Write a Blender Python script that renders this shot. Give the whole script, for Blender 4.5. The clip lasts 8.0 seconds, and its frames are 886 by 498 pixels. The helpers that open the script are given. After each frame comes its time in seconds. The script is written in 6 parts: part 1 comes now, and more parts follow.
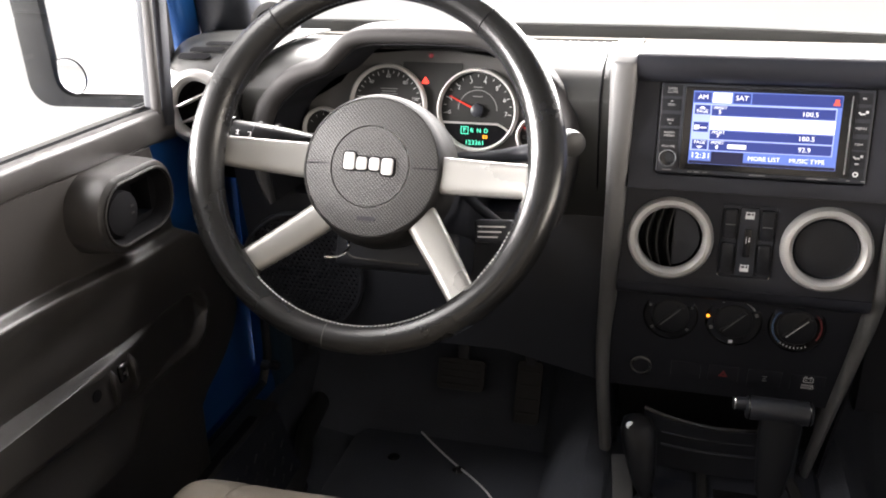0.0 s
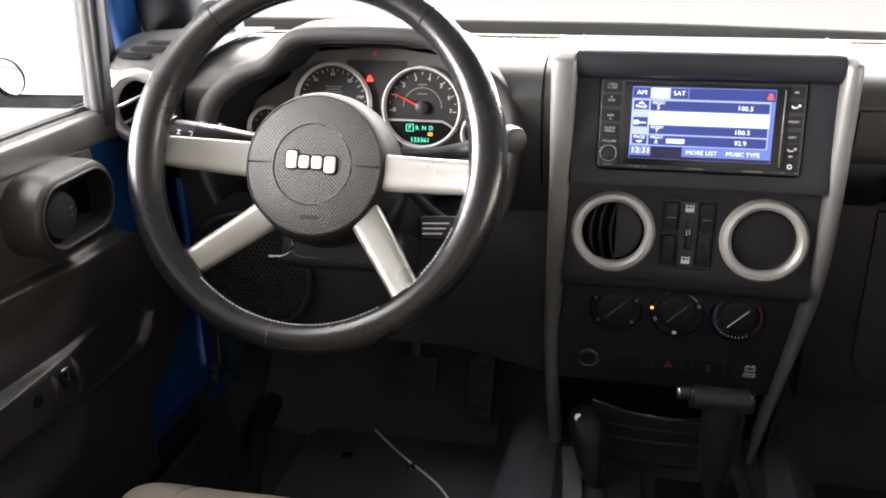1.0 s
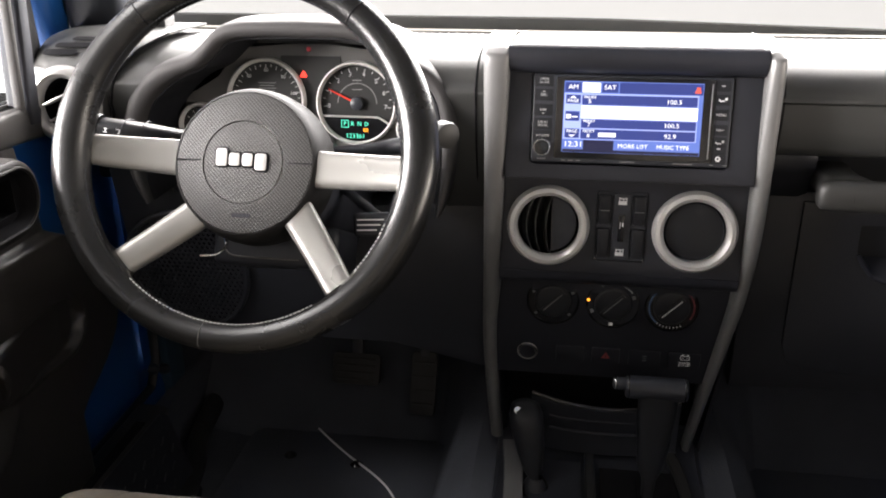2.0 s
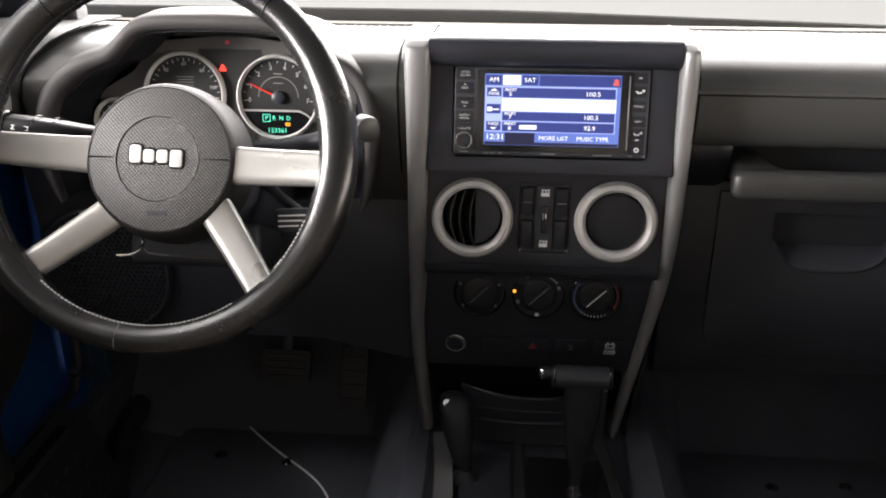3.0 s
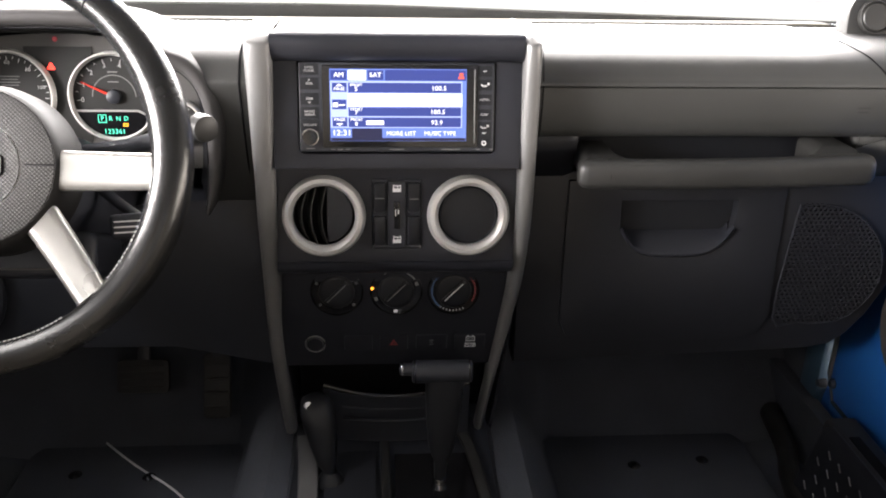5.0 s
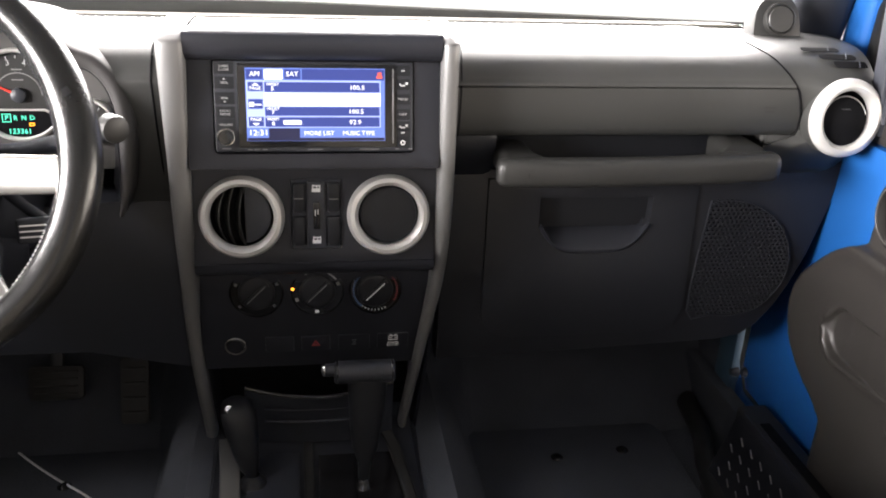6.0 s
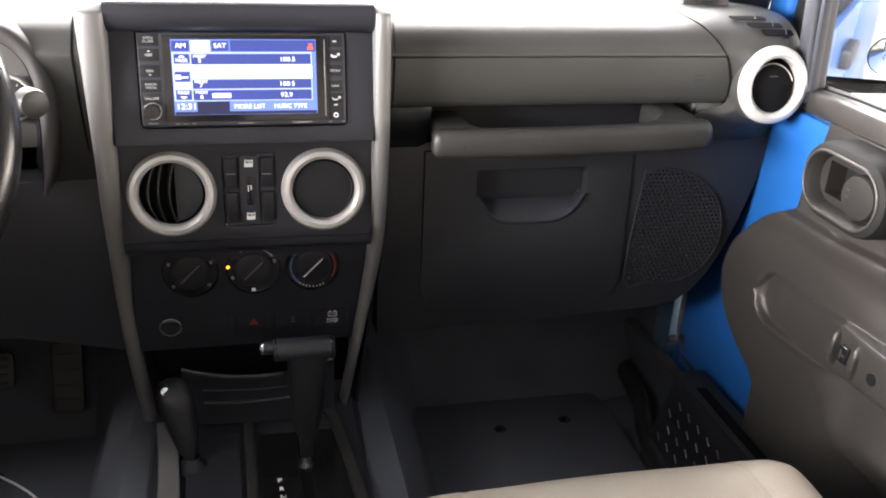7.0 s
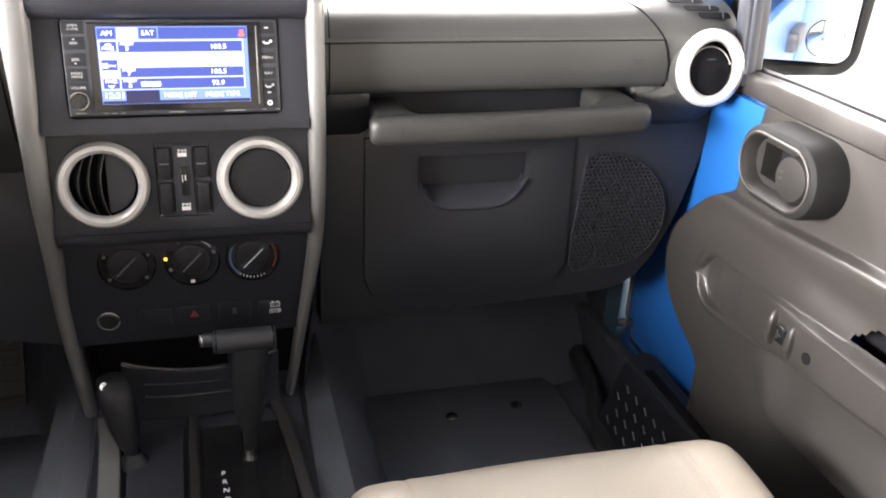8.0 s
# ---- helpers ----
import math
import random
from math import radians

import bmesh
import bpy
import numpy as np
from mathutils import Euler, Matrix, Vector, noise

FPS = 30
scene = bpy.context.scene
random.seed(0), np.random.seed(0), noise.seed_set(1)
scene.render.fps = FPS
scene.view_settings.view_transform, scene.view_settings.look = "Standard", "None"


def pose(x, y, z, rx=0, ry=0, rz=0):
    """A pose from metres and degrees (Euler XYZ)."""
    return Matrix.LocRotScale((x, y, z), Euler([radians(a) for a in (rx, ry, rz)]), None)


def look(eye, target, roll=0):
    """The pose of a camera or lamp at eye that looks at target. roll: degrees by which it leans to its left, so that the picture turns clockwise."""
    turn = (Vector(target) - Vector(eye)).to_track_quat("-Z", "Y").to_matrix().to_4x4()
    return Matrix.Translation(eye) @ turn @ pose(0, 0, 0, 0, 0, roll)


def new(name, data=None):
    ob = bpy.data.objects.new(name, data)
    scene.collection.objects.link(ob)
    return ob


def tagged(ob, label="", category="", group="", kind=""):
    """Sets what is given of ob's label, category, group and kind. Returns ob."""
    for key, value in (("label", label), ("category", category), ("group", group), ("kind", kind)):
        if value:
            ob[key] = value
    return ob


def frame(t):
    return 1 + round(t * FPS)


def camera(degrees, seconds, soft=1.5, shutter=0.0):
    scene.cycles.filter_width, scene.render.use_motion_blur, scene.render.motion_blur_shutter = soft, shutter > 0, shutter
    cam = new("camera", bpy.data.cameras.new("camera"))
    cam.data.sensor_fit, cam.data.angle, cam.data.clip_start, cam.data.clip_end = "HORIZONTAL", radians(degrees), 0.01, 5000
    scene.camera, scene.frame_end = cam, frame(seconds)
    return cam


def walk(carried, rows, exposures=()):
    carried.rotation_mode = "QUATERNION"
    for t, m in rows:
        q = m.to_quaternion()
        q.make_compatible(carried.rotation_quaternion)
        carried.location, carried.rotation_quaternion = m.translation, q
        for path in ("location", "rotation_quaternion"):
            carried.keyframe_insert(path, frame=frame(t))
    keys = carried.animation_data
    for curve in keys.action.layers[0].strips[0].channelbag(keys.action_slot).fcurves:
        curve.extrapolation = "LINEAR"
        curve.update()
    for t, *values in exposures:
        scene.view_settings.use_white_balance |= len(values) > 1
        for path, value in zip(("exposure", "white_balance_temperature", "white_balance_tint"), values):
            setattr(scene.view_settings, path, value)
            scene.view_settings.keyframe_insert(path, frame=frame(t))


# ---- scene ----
cam = camera(54.4, 8.0, soft=1.9)
PATH = [
    (0, (-0.096, -0.99, 0.992), (-0.586, 0.8, 0.248), -0.9),
    (0.5, (-0.088, -0.991, 0.993), (-0.535, 0.81, 0.249), -1.0),
    (1, (-0.079, -0.99, 0.992), (-0.478, 0.821, 0.242), -0.8),
    (1.5, (-0.069, -0.988, 0.991), (-0.417, 0.832, 0.238), -0.7),
    (3, (-0.046, -0.98, 0.993), (-0.19, 0.857, 0.214), 0.2),
    (3.5, (-0.03, -0.978, 0.992), (-0.108, 0.861, 0.211), 0.2),
    (4, (-0.026, -0.974, 0.99), (-0.033, 0.867, 0.208), 0.5),
    (4.5, (-0.02, -0.968, 0.989), (0.037, 0.87, 0.204), 0.7),
    (6, (-0.005, -0.965, 0.998), (0.293, 0.845, 0.202), 2.5),
    (6.5, (-0.008, -0.964, 0.991), (0.366, 0.826, 0.182), 2.9),
    (7, (0.003, -0.965, 0.986), (0.428, 0.805, 0.156), 2.8),
    (7.5, (0.023, -0.963, 0.987), (0.482, 0.792, 0.144), 2.6),
    (8, (0.037, -0.968, 0.984), (0.532, 0.772, 0.133), 2.8),
]
EXPOSURES = [(t, e, 6580, 12) for t, e in ((0.0, 0.98), (0.5, 0.97), (1.5, 0.84), (3.0, 0.62), (3.5, 0.88), (4.5, 1.11), (6.5, 1.16), (7.2, 1.62), (8.0, 1.98))]
walk(cam, [(t, look(eye, target, roll)) for t, eye, target, roll in PATH], EXPOSURES)


# ---- world and light: a bright white photo studio round the car ----
world = bpy.data.worlds.new("studio")
scene.world = world
world.use_nodes = True
wbg = world.node_tree.nodes["Background"]
wbg.inputs["Color"].default_value = (1.0, 0.96, 0.95, 1)
# bright white walls and floor, dimmer towards the studio ceiling
wnt = world.node_tree
wtc, wsep, wmap = (wnt.nodes.new(k) for k in ("ShaderNodeTexCoord", "ShaderNodeSeparateXYZ", "ShaderNodeMapRange"))
wmap.interpolation_type = "SMOOTHSTEP"
wmap.inputs["From Min"].default_value, wmap.inputs["From Max"].default_value = 0.02, 0.55
wmap.inputs["To Min"].default_value, wmap.inputs["To Max"].default_value = 1.4, 0.75
wnt.links.new(wtc.outputs["Generated"], wsep.inputs[0])
wnt.links.new(wsep.outputs["Z"], wmap.inputs["Value"])
# the driver's side of the studio is the brighter one
wside, wmul = wnt.nodes.new("ShaderNodeMapRange"), wnt.nodes.new("ShaderNodeMath")
wside.inputs["From Min"].default_value, wside.inputs["From Max"].default_value = -1.0, 1.0
wside.inputs["To Min"].default_value, wside.inputs["To Max"].default_value = 1.2, 0.25
wmul.operation = "MULTIPLY"
wnt.links.new(wsep.outputs["X"], wside.inputs["Value"])
wnt.links.new(wmap.outputs["Result"], wmul.inputs[0])
wnt.links.new(wside.outputs["Result"], wmul.inputs[1])
wnt.links.new(wmul.outputs[0], wbg.inputs["Strength"])


def area_lamp(name, eye, target, w, h, watts, colour=(1, 0.96, 0.945)):
    d = bpy.data.lights.new(name, "AREA")
    d.shape, d.size, d.size_y, d.energy, d.color = "RECTANGLE", w, h, watts, colour
    ob = new(name, d)
    ob.matrix_world = look(eye, target)
    return ob


# unseen studio lamps added ahead of, beside and above the car
area_lamp("added_studio_light", (0.3, 2.5, 2.1), (0.1, 0.1, 0.8), 4.5, 2.4, 760)
area_lamp("added_studio_light", (-4.0, -1.2, 1.45), (0.2, 0.0, 0.8), 3.0, 1.0, 640)
area_lamp("added_studio_light", (4.0, -1.5, 1.06), (-0.5, 0.0, 0.72), 3.0, 0.4, 75, (1, 0.90, 0.80))
area_lamp("added_studio_light", (-2.3, -0.5, 3.1), (-0.6, -0.2, 0.7), 2.4, 1.0, 80)


# ---- materials ----
def material(name, base, rough=0.5, metal=0.0, grain=0.0, grain_scale=1400, vary=0.12, vary_scale=9.0,
             rough_vary=0.08, coat=0.0, spec=0.5, tint=None, sheen=0.0):
    """A surface with fine grain relief and large soft variation of colour and gloss."""
    m = bpy.data.materials.new(name)
    m.use_nodes = True
    nt = m.node_tree
    b = nt.nodes["Principled BSDF"]
    tc = nt.nodes.new("ShaderNodeTexCoord")
    big = nt.nodes.new("ShaderNodeTexNoise")
    big.inputs["Scale"].default_value, big.inputs["Detail"].default_value = vary_scale, 6
    nt.links.new(tc.outputs["Object"], big.inputs["Vector"])
    ramp = nt.nodes.new("ShaderNodeMixRGB")
    a = [c * (1 - vary) for c in base]
    z = [min(1, c * (1 + vary)) for c in (tint or base)]
    ramp.inputs[1].default_value, ramp.inputs[2].default_value = (*a, 1), (*z, 1)
    nt.links.new(big.outputs["Fac"], ramp.inputs[0])
    nt.links.new(ramp.outputs[0], b.inputs["Base Color"])
    rr = nt.nodes.new("ShaderNodeMapRange")
    rr.inputs["From Min"].default_value, rr.inputs["From Max"].default_value = 0.3, 0.7
    rr.inputs["To Min"].default_value, rr.inputs["To Max"].default_value = max(0.02, rough - rough_vary), min(1, rough + rough_vary)
    nt.links.new(big.outputs["Fac"], rr.inputs["Value"])
    nt.links.new(rr.outputs["Result"], b.inputs["Roughness"])
    b.inputs["Metallic"].default_value = metal
    b.inputs["Specular IOR Level"].default_value = spec
    b.inputs["Coat Weight"].default_value = coat
    b.inputs["Coat Roughness"].default_value = 0.08
    b.inputs["Sheen Weight"].default_value = sheen
    if grain:
        fine = nt.nodes.new("ShaderNodeTexNoise")
        fine.inputs["Scale"].default_value, fine.inputs["Detail"].default_value = grain_scale, 3
        nt.links.new(tc.outputs["Object"], fine.inputs["Vector"])
        bump = nt.nodes.new("ShaderNodeBump")
        bump.inputs["Strength"].default_value, bump.inputs["Distance"].default_value = grain, 0.0006
        nt.links.new(fine.outputs["Fac"], bump.inputs["Height"])
        nt.links.new(bump.outputs["Normal"], b.inputs["Normal"])
    return m


def glow(name, colour, strength):
    m = bpy.data.materials.new(name)
    m.use_nodes = True
    b = m.node_tree.nodes["Principled BSDF"]
    b.inputs["Base Color"].default_value = (*[c * 0.2 for c in colour], 1)
    b.inputs["Roughness"].default_value = 0.25
    b.inputs["Emission Color"].default_value = (*colour, 1)
    b.inputs["Emission Strength"].default_value = strength
    return m


def pane_material(name, tint=(0.975, 0.985, 0.98)):
    m = bpy.data.materials.new(name)
    m.use_nodes = True
    nt = m.node_tree
    nt.nodes.remove(nt.nodes["Principled BSDF"])
    out = nt.nodes["Material Output"]
    mix, tr, gl, fr, pw, ad = (nt.nodes.new(k) for k in ("ShaderNodeMixShader", "ShaderNodeBsdfTransparent", "ShaderNodeBsdfGlossy", "ShaderNodeLayerWeight", "ShaderNodeMath", "ShaderNodeMath"))
    tr.inputs["Color"].default_value = (*tint, 1)
    gl.inputs["Roughness"].default_value = 0.02
    pw.operation, ad.operation = "POWER", "MULTIPLY_ADD"
    pw.inputs[1].default_value = 5.0
    ad.inputs[1].default_value, ad.inputs[2].default_value = 0.45, 0.02
    nt.links.new(fr.outputs["Facing"], pw.inputs[0])
    nt.links.new(pw.outputs[0], ad.inputs[0])
    nt.links.new(ad.outputs[0], mix.inputs[0])
    nt.links.new(tr.outputs[0], mix.inputs[1])
    nt.links.new(gl.outputs[0], mix.inputs[2])
    nt.links.new(mix.outputs[0], out.inputs["Surface"])
    return m


DASH = material("grained slate dash plastic", (0.0305, 0.0312, 0.0295), 0.47, grain=0.35, grain_scale=900, vary=0.1, rough_vary=0.05)
# slight blue cast of PANEL and BLACK imitates haze over the darks
PANEL = material("grained dark panel plastic", (0.0178, 0.0188, 0.0240), 0.42, grain=0.35, grain_scale=900, vary=0.12, spec=0.3)
BLACK = material("matt black plastic", (0.0225, 0.0245, 0.0305), 0.45, grain=0.2, grain_scale=1100, vary=0.15, spec=0.35)
GLOSSBLACK = material("gloss black plastic", (0.008, 0.008, 0.009), 0.16, vary=0.1, rough_vary=0.06)
# flat near black; holes and recesses get their shade from its colour
PIT = material("near black for seams and shaded cavities", (0.006, 0.006, 0.007), 0.9, spec=0.08)
# pale so the unseen roof bounces light down into the footwells
HEADLINER = material("pale grey hardtop lining", (0.40, 0.39, 0.385), 0.85, grain=0.6, grain_scale=500, vary=0.08)
SILVER = material("satin silver paint", (0.51, 0.505, 0.49), 0.34, metal=0.4, grain=0.08, grain_scale=2500, vary=0.05, rough_vary=0.05)
TRIM = material("dull graphite silver paint", (0.155, 0.155, 0.153), 0.42, metal=0.3, grain=0.15, grain_scale=1800, vary=0.06)
CHROME = material("chrome", (0.75, 0.75, 0.74), 0.12, metal=1.0, vary=0.03)
BEZEL = material("grey cluster plastic", (0.098, 0.095, 0.092), 0.5, grain=0.2, grain_scale=1500, spec=0.35)
HOOD = material("grey cowl plastic", (0.037, 0.0352, 0.0350), 0.62, grain=0.3, grain_scale=1000, spec=0.35)
LEATHER = material("worn black leather", (0.008, 0.008, 0.008), 0.23, grain=0.30, grain_scale=620, vary=0.25, rough_vary=0.12, spec=0.42)
DOORTRIM = material("slate door plastic", (0.0245, 0.0226, 0.0210), 0.38, grain=0.4, grain_scale=800, vary=0.08)
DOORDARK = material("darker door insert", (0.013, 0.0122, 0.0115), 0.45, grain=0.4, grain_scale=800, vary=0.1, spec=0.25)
GRAB = material("dark grained grip plastic", (0.0180, 0.0180, 0.0170), 0.46, grain=0.35, grain_scale=900, vary=0.1)
STRIP = material("dull defroster strip plastic", (0.085, 0.080, 0.066), 0.8, grain=0.3, grain_scale=900, vary=0.12, spec=0.15)
BLUE = material("bright blue car paint", (0.008, 0.076, 0.265), 0.42, vary=0.06, coat=0.25, vary_scale=4)
SEAT = material("cream seat leather", (0.160, 0.140, 0.113), 0.6, grain=0.5, grain_scale=420, vary=0.07, tint=(0.162, 0.145, 0.118), spec=0.3)
# base colour lifted and blued to stand in for veiling glare
CARPET = material("haze lifted black loop carpet", (0.062, 0.067, 0.079), 0.95, grain=1.0, grain_scale=300, vary=0.35, spec=0.2)
RUBBER = material("black rubber", (0.016, 0.016, 0.016), 0.6, grain=0.3, grain_scale=500, vary=0.2)
WHITEINK = material("white print", (0.75, 0.75, 0.75), 0.6, vary=0.04)
PRINT = material("dull white button print", (0.42, 0.42, 0.42), 0.6, vary=0.04)
GREYINK = material("grey print", (0.15, 0.15, 0.15), 0.6, vary=0.04)
REDINK = material("red print", (0.24, 0.032, 0.036), 0.6, vary=0.05)
BLUEINK = material("blue print", (0.09, 0.17, 0.34), 0.6, vary=0.05)
SATIN = material("brushed silver spoke paint", (0.245, 0.24, 0.226), 0.32, metal=0.5, grain=0.06, grain_scale=2500, vary=0.05)
GLOVE = material("dark grained glove box plastic", (0.0130, 0.0137, 0.0168), 0.42, grain=0.35, grain_scale=900, vary=0.12, spec=0.3)
# duller and greyer than the body's blue
HINGE = material("dull blue grey for the hinge post", (0.030, 0.062, 0.095), 0.6, vary=0.2, vary_scale=30)
MIRRORCASE = material("matt black case plastic", (0.007, 0.007, 0.007), 0.7, grain=0.3, grain_scale=700, spec=0.14)
STALK = material("smooth black stalk plastic", (0.005, 0.005, 0.0055), 0.30, vary=0.1, spec=0.22)
# bluish black; also darkens recesses as painted shade
LEVER = material("smooth black plastic for levers and shaded recesses", (0.0120, 0.0128, 0.0155), 0.42, grain=0.15, vary=0.15, spec=0.28)
HUBSHELL = material("dark hub edge plastic", (0.0120, 0.0118, 0.0115), 0.58, grain=0.3, grain_scale=900, vary=0.1, spec=0.25)
PALE = material("pale silver dial paint", (0.62, 0.61, 0.59), 0.35, metal=0.15, vary=0.04)
THREAD = material("grey thread", (0.5, 0.5, 0.49), 0.8)
MIRROR = material("mirror glass", (0.9, 0.9, 0.9), 0.02, metal=1.0, vary=0.01, rough_vary=0.01)
STUDIO = material("white studio floor", (0.9, 0.9, 0.89), 0.5, vary=0.02, vary_scale=2)
DIAL = material("dark grey dial print", (0.020, 0.020, 0.0195), 0.55, vary=0.08, spec=0.25)
PANE = pane_material("clear car glass")
TINTED = pane_material("tinted rear glass", (0.76, 0.78, 0.80))
SCR_WHITE = glow("screen white", (0.93, 0.95, 1.0), 0.99)
SCR_LIGHT = glow("screen pale blue", (0.34, 0.42, 0.86), 0.86)
SCR_MID = glow("screen mid blue", (0.12, 0.19, 0.58), 0.73)
SCR_DARK = glow("screen dark blue", (0.035, 0.055, 0.26), 0.59)
SCR_BLACK = glow("screen black", (0.012, 0.012, 0.05), 0.59)
SCR_RED = glow("screen red", (0.8, 0.12, 0.08), 0.66)
LAMP_RED = glow("red warning lamp", (1.0, 0.05, 0.03), 1.6)
LAMP_DIM = glow("dim red lamp", (0.30, 0.012, 0.02), 0.30)
LAMP_GREEN = glow("green display digits", (0.12, 0.95, 0.62), 0.9)
LAMP_AMBER = glow("amber lamp", (1.0, 0.33, 0.03), 1.5)
NEEDLE = glow("red needle", (0.9, 0.06, 0.04), 0.55)


# ---- mesh helpers ----
def finish(bm, angle=38):
    bmesh.ops.remove_doubles(bm, verts=bm.verts, dist=1e-6)
    bmesh.ops.recalc_face_normals(bm, faces=bm.faces)
    lim = radians(angle)
    for f in bm.faces:
        f.smooth = True
    for e in bm.edges:
        e.smooth = len(e.link_faces) == 2 and e.calc_face_angle(0) < lim
    return bm


BASES = {}


def thing(name, base, label, category, group="", kind=""):
    """A top-level thing: an Empty at its base; its parts are meshes in world places."""
    ob = new(name)
    ob.location = base
    ob.empty_display_size = 0.05
    BASES[ob] = Vector(base)
    return tagged(ob, label, category, group, kind)


def part(name, bm, mat, parent=None, label="", F=None, angle=38, raw=False):
    if F is not None:
        bmesh.ops.transform(bm, matrix=F, verts=bm.verts)
    if not raw:
        finish(bm, angle)
    me = bpy.data.meshes.new(name)
    bm.to_mesh(me)
    bm.free()
    me.materials.append(mat)
    ob = new(name, me)
    if parent is not None:
        ob.parent = parent
        ob.matrix_parent_inverse = Matrix.Translation(-BASES.get(parent, Vector((0, 0, 0))))
    if label:
        ob["label"] = label
    return ob


def basis(o, u, v):
    """A local frame at o: x along u, y along v, z out of their plane."""
    u, v = Vector(u).normalized(), Vector(v).normalized()
    n = u.cross(v).normalized()
    v = n.cross(u)
    m = Matrix((u, v, n)).transposed().to_4x4()
    return Matrix.Translation(o) @ m


def at(x, y, z=0.0, turn=0.0):
    return Matrix.Translation((x, y, z)) @ Matrix.Rotation(radians(turn), 4, "Z")


def box(sx, sy, sz, bevel=0.0, seg=2, c=(0, 0, 0)):
    bm = bmesh.new()
    bmesh.ops.create_cube(bm, size=1.0)
    bmesh.ops.transform(bm, matrix=Matrix.Translation(c) @ Matrix.Diagonal((sx, sy, sz, 1)), verts=bm.verts)
    if bevel:
        bmesh.ops.bevel(bm, geom=bm.edges[:], offset=bevel, segments=seg, profile=0.6, affect="EDGES")
    return bm


def lathe(prof, seg=48, arc=360.0, start=0.0):
    """Turns a profile of (radius, z) round the local z axis."""
    bm = bmesh.new()
    full = abs(arc - 360) < 1e-6
    n = seg if full else seg + 1
    rings = []
    for r, z in prof:
        ring = []
        for i in range(n):
            a = radians(start + arc * i / seg)
            ring.append(bm.verts.new((r * math.cos(a), r * math.sin(a), z)))
        rings.append(ring)
    for a, b in zip(rings, rings[1:]):
        for i in range(seg):
            j = (i + 1) % n
            try:
                bm.faces.new((a[i], a[j], b[j], b[i]))
            except ValueError:
                pass
    bmesh.ops.remove_doubles(bm, verts=bm.verts, dist=1e-7)
    return bm


def rrect(w, h, r, n=6, cx=0.0, cy=0.0):
    pts = []
    for sx, sy, a0 in ((1, 1, 0), (-1, 1, 90), (-1, -1, 180), (1, -1, 270)):
        for i in range(n + 1):
            a = radians(a0 + 90 * i / n)
            pts.append((cx + sx * (w / 2 - r) + r * math.cos(a), cy + sy * (h / 2 - r) + r * math.sin(a)))
    return pts


def circle(r, n=40, cx=0.0, cy=0.0):
    return [(cx + r * math.cos(math.tau * i / n), cy + r * math.sin(math.tau * i / n)) for i in range(n)]


def curve_pts(pts, n=6, closed=False):
    """A smooth line through the points."""
    P = [Vector(p) for p in pts]
    out, m = [], len(P)
    for i in range(m if closed else m - 1):
        p0 = P[i - 1] if (closed or i) else P[0] * 2 - P[1]
        p1, p2 = P[i], P[(i + 1) % m]
        p3 = P[(i + 2) % m] if (closed or i + 2 < m) else P[-1] * 2 - P[-2]
        for k in range(n):
            t = k / n
            out.append(0.5 * ((2 * p1) + (p2 - p0) * t + (2 * p0 - 5 * p1 + 4 * p2 - p3) * t * t + (3 * p1 - p0 - 3 * p2 + p3) * t ** 3))
    if not closed:
        out.append(P[-1])
    return out


def plate(outer, z0, z1, holes=(), bevel=0.0, seg=2):
    """A flat plate of any outline in local x, y, from z0 (back) to z1 (front), with holes through it."""
    bm = bmesh.new()
    loops = [outer, *holes]
    edges = []
    for loop in loops:
        vs = [bm.verts.new((p[0], p[1], z1)) for p in loop]
        edges += [bm.edges.new((vs[i], vs[(i + 1) % len(vs)])) for i in range(len(vs))]
    if holes:
        bmesh.ops.triangle_fill(bm, use_beauty=True, use_dissolve=False, edges=edges)
    else:
        bm.faces.new(bm.verts[:])
    top = bm.faces[:]
    ext = bmesh.ops.extrude_face_region(bm, geom=top)
    vs = [g for g in ext["geom"] if isinstance(g, bmesh.types.BMVert)]
    bmesh.ops.translate(bm, verts=vs, vec=(0, 0, z0 - z1))
    bmesh.ops.recalc_face_normals(bm, faces=bm.faces)
    if bevel:
        rim = [e for e in bm.edges if all(abs(v.co.z - z1) < 1e-7 for v in e.verts) and len(e.link_faces) == 2 and e.calc_face_angle(0) > 0.8]
        bmesh.ops.bevel(bm, geom=rim, offset=bevel, segments=seg, profile=0.6, affect="EDGES")
    return bm


def sweep(path, section, closed=False, up=(0, 0, 1), scale=None, caps=True):
    """Carries a section (points: side, up) along a path."""
    bm = bmesh.new()
    P = [Vector(p) for p in path]
    n, rings, up = len(P), [], Vector(up)
    for i in range(n):
        a = P[i - 1] if (closed or i) else P[0]
        b = P[(i + 1) % n] if (closed or i + 1 < n) else P[-1]
        d = (b - a).normalized()
        side = d.cross(up)
        side = side.normalized() if side.length > 1e-5 else Vector((1, 0, 0))
        w = side.cross(d).normalized()
        k = scale[i] if scale else 1.0
        rings.append([bm.verts.new(P[i] + side * (s * k) + w * (t * k)) for s, t in section])
    m = len(section)
    for i in range(n if closed else n - 1):
        a, b = rings[i], rings[(i + 1) % n]
        for j in range(m):
            bm.faces.new((a[j], a[(j + 1) % m], b[(j + 1) % m], b[j]))
    if caps and not closed:
        bm.faces.new(rings[0][::-1])
        bm.faces.new(rings[-1])
    return bm


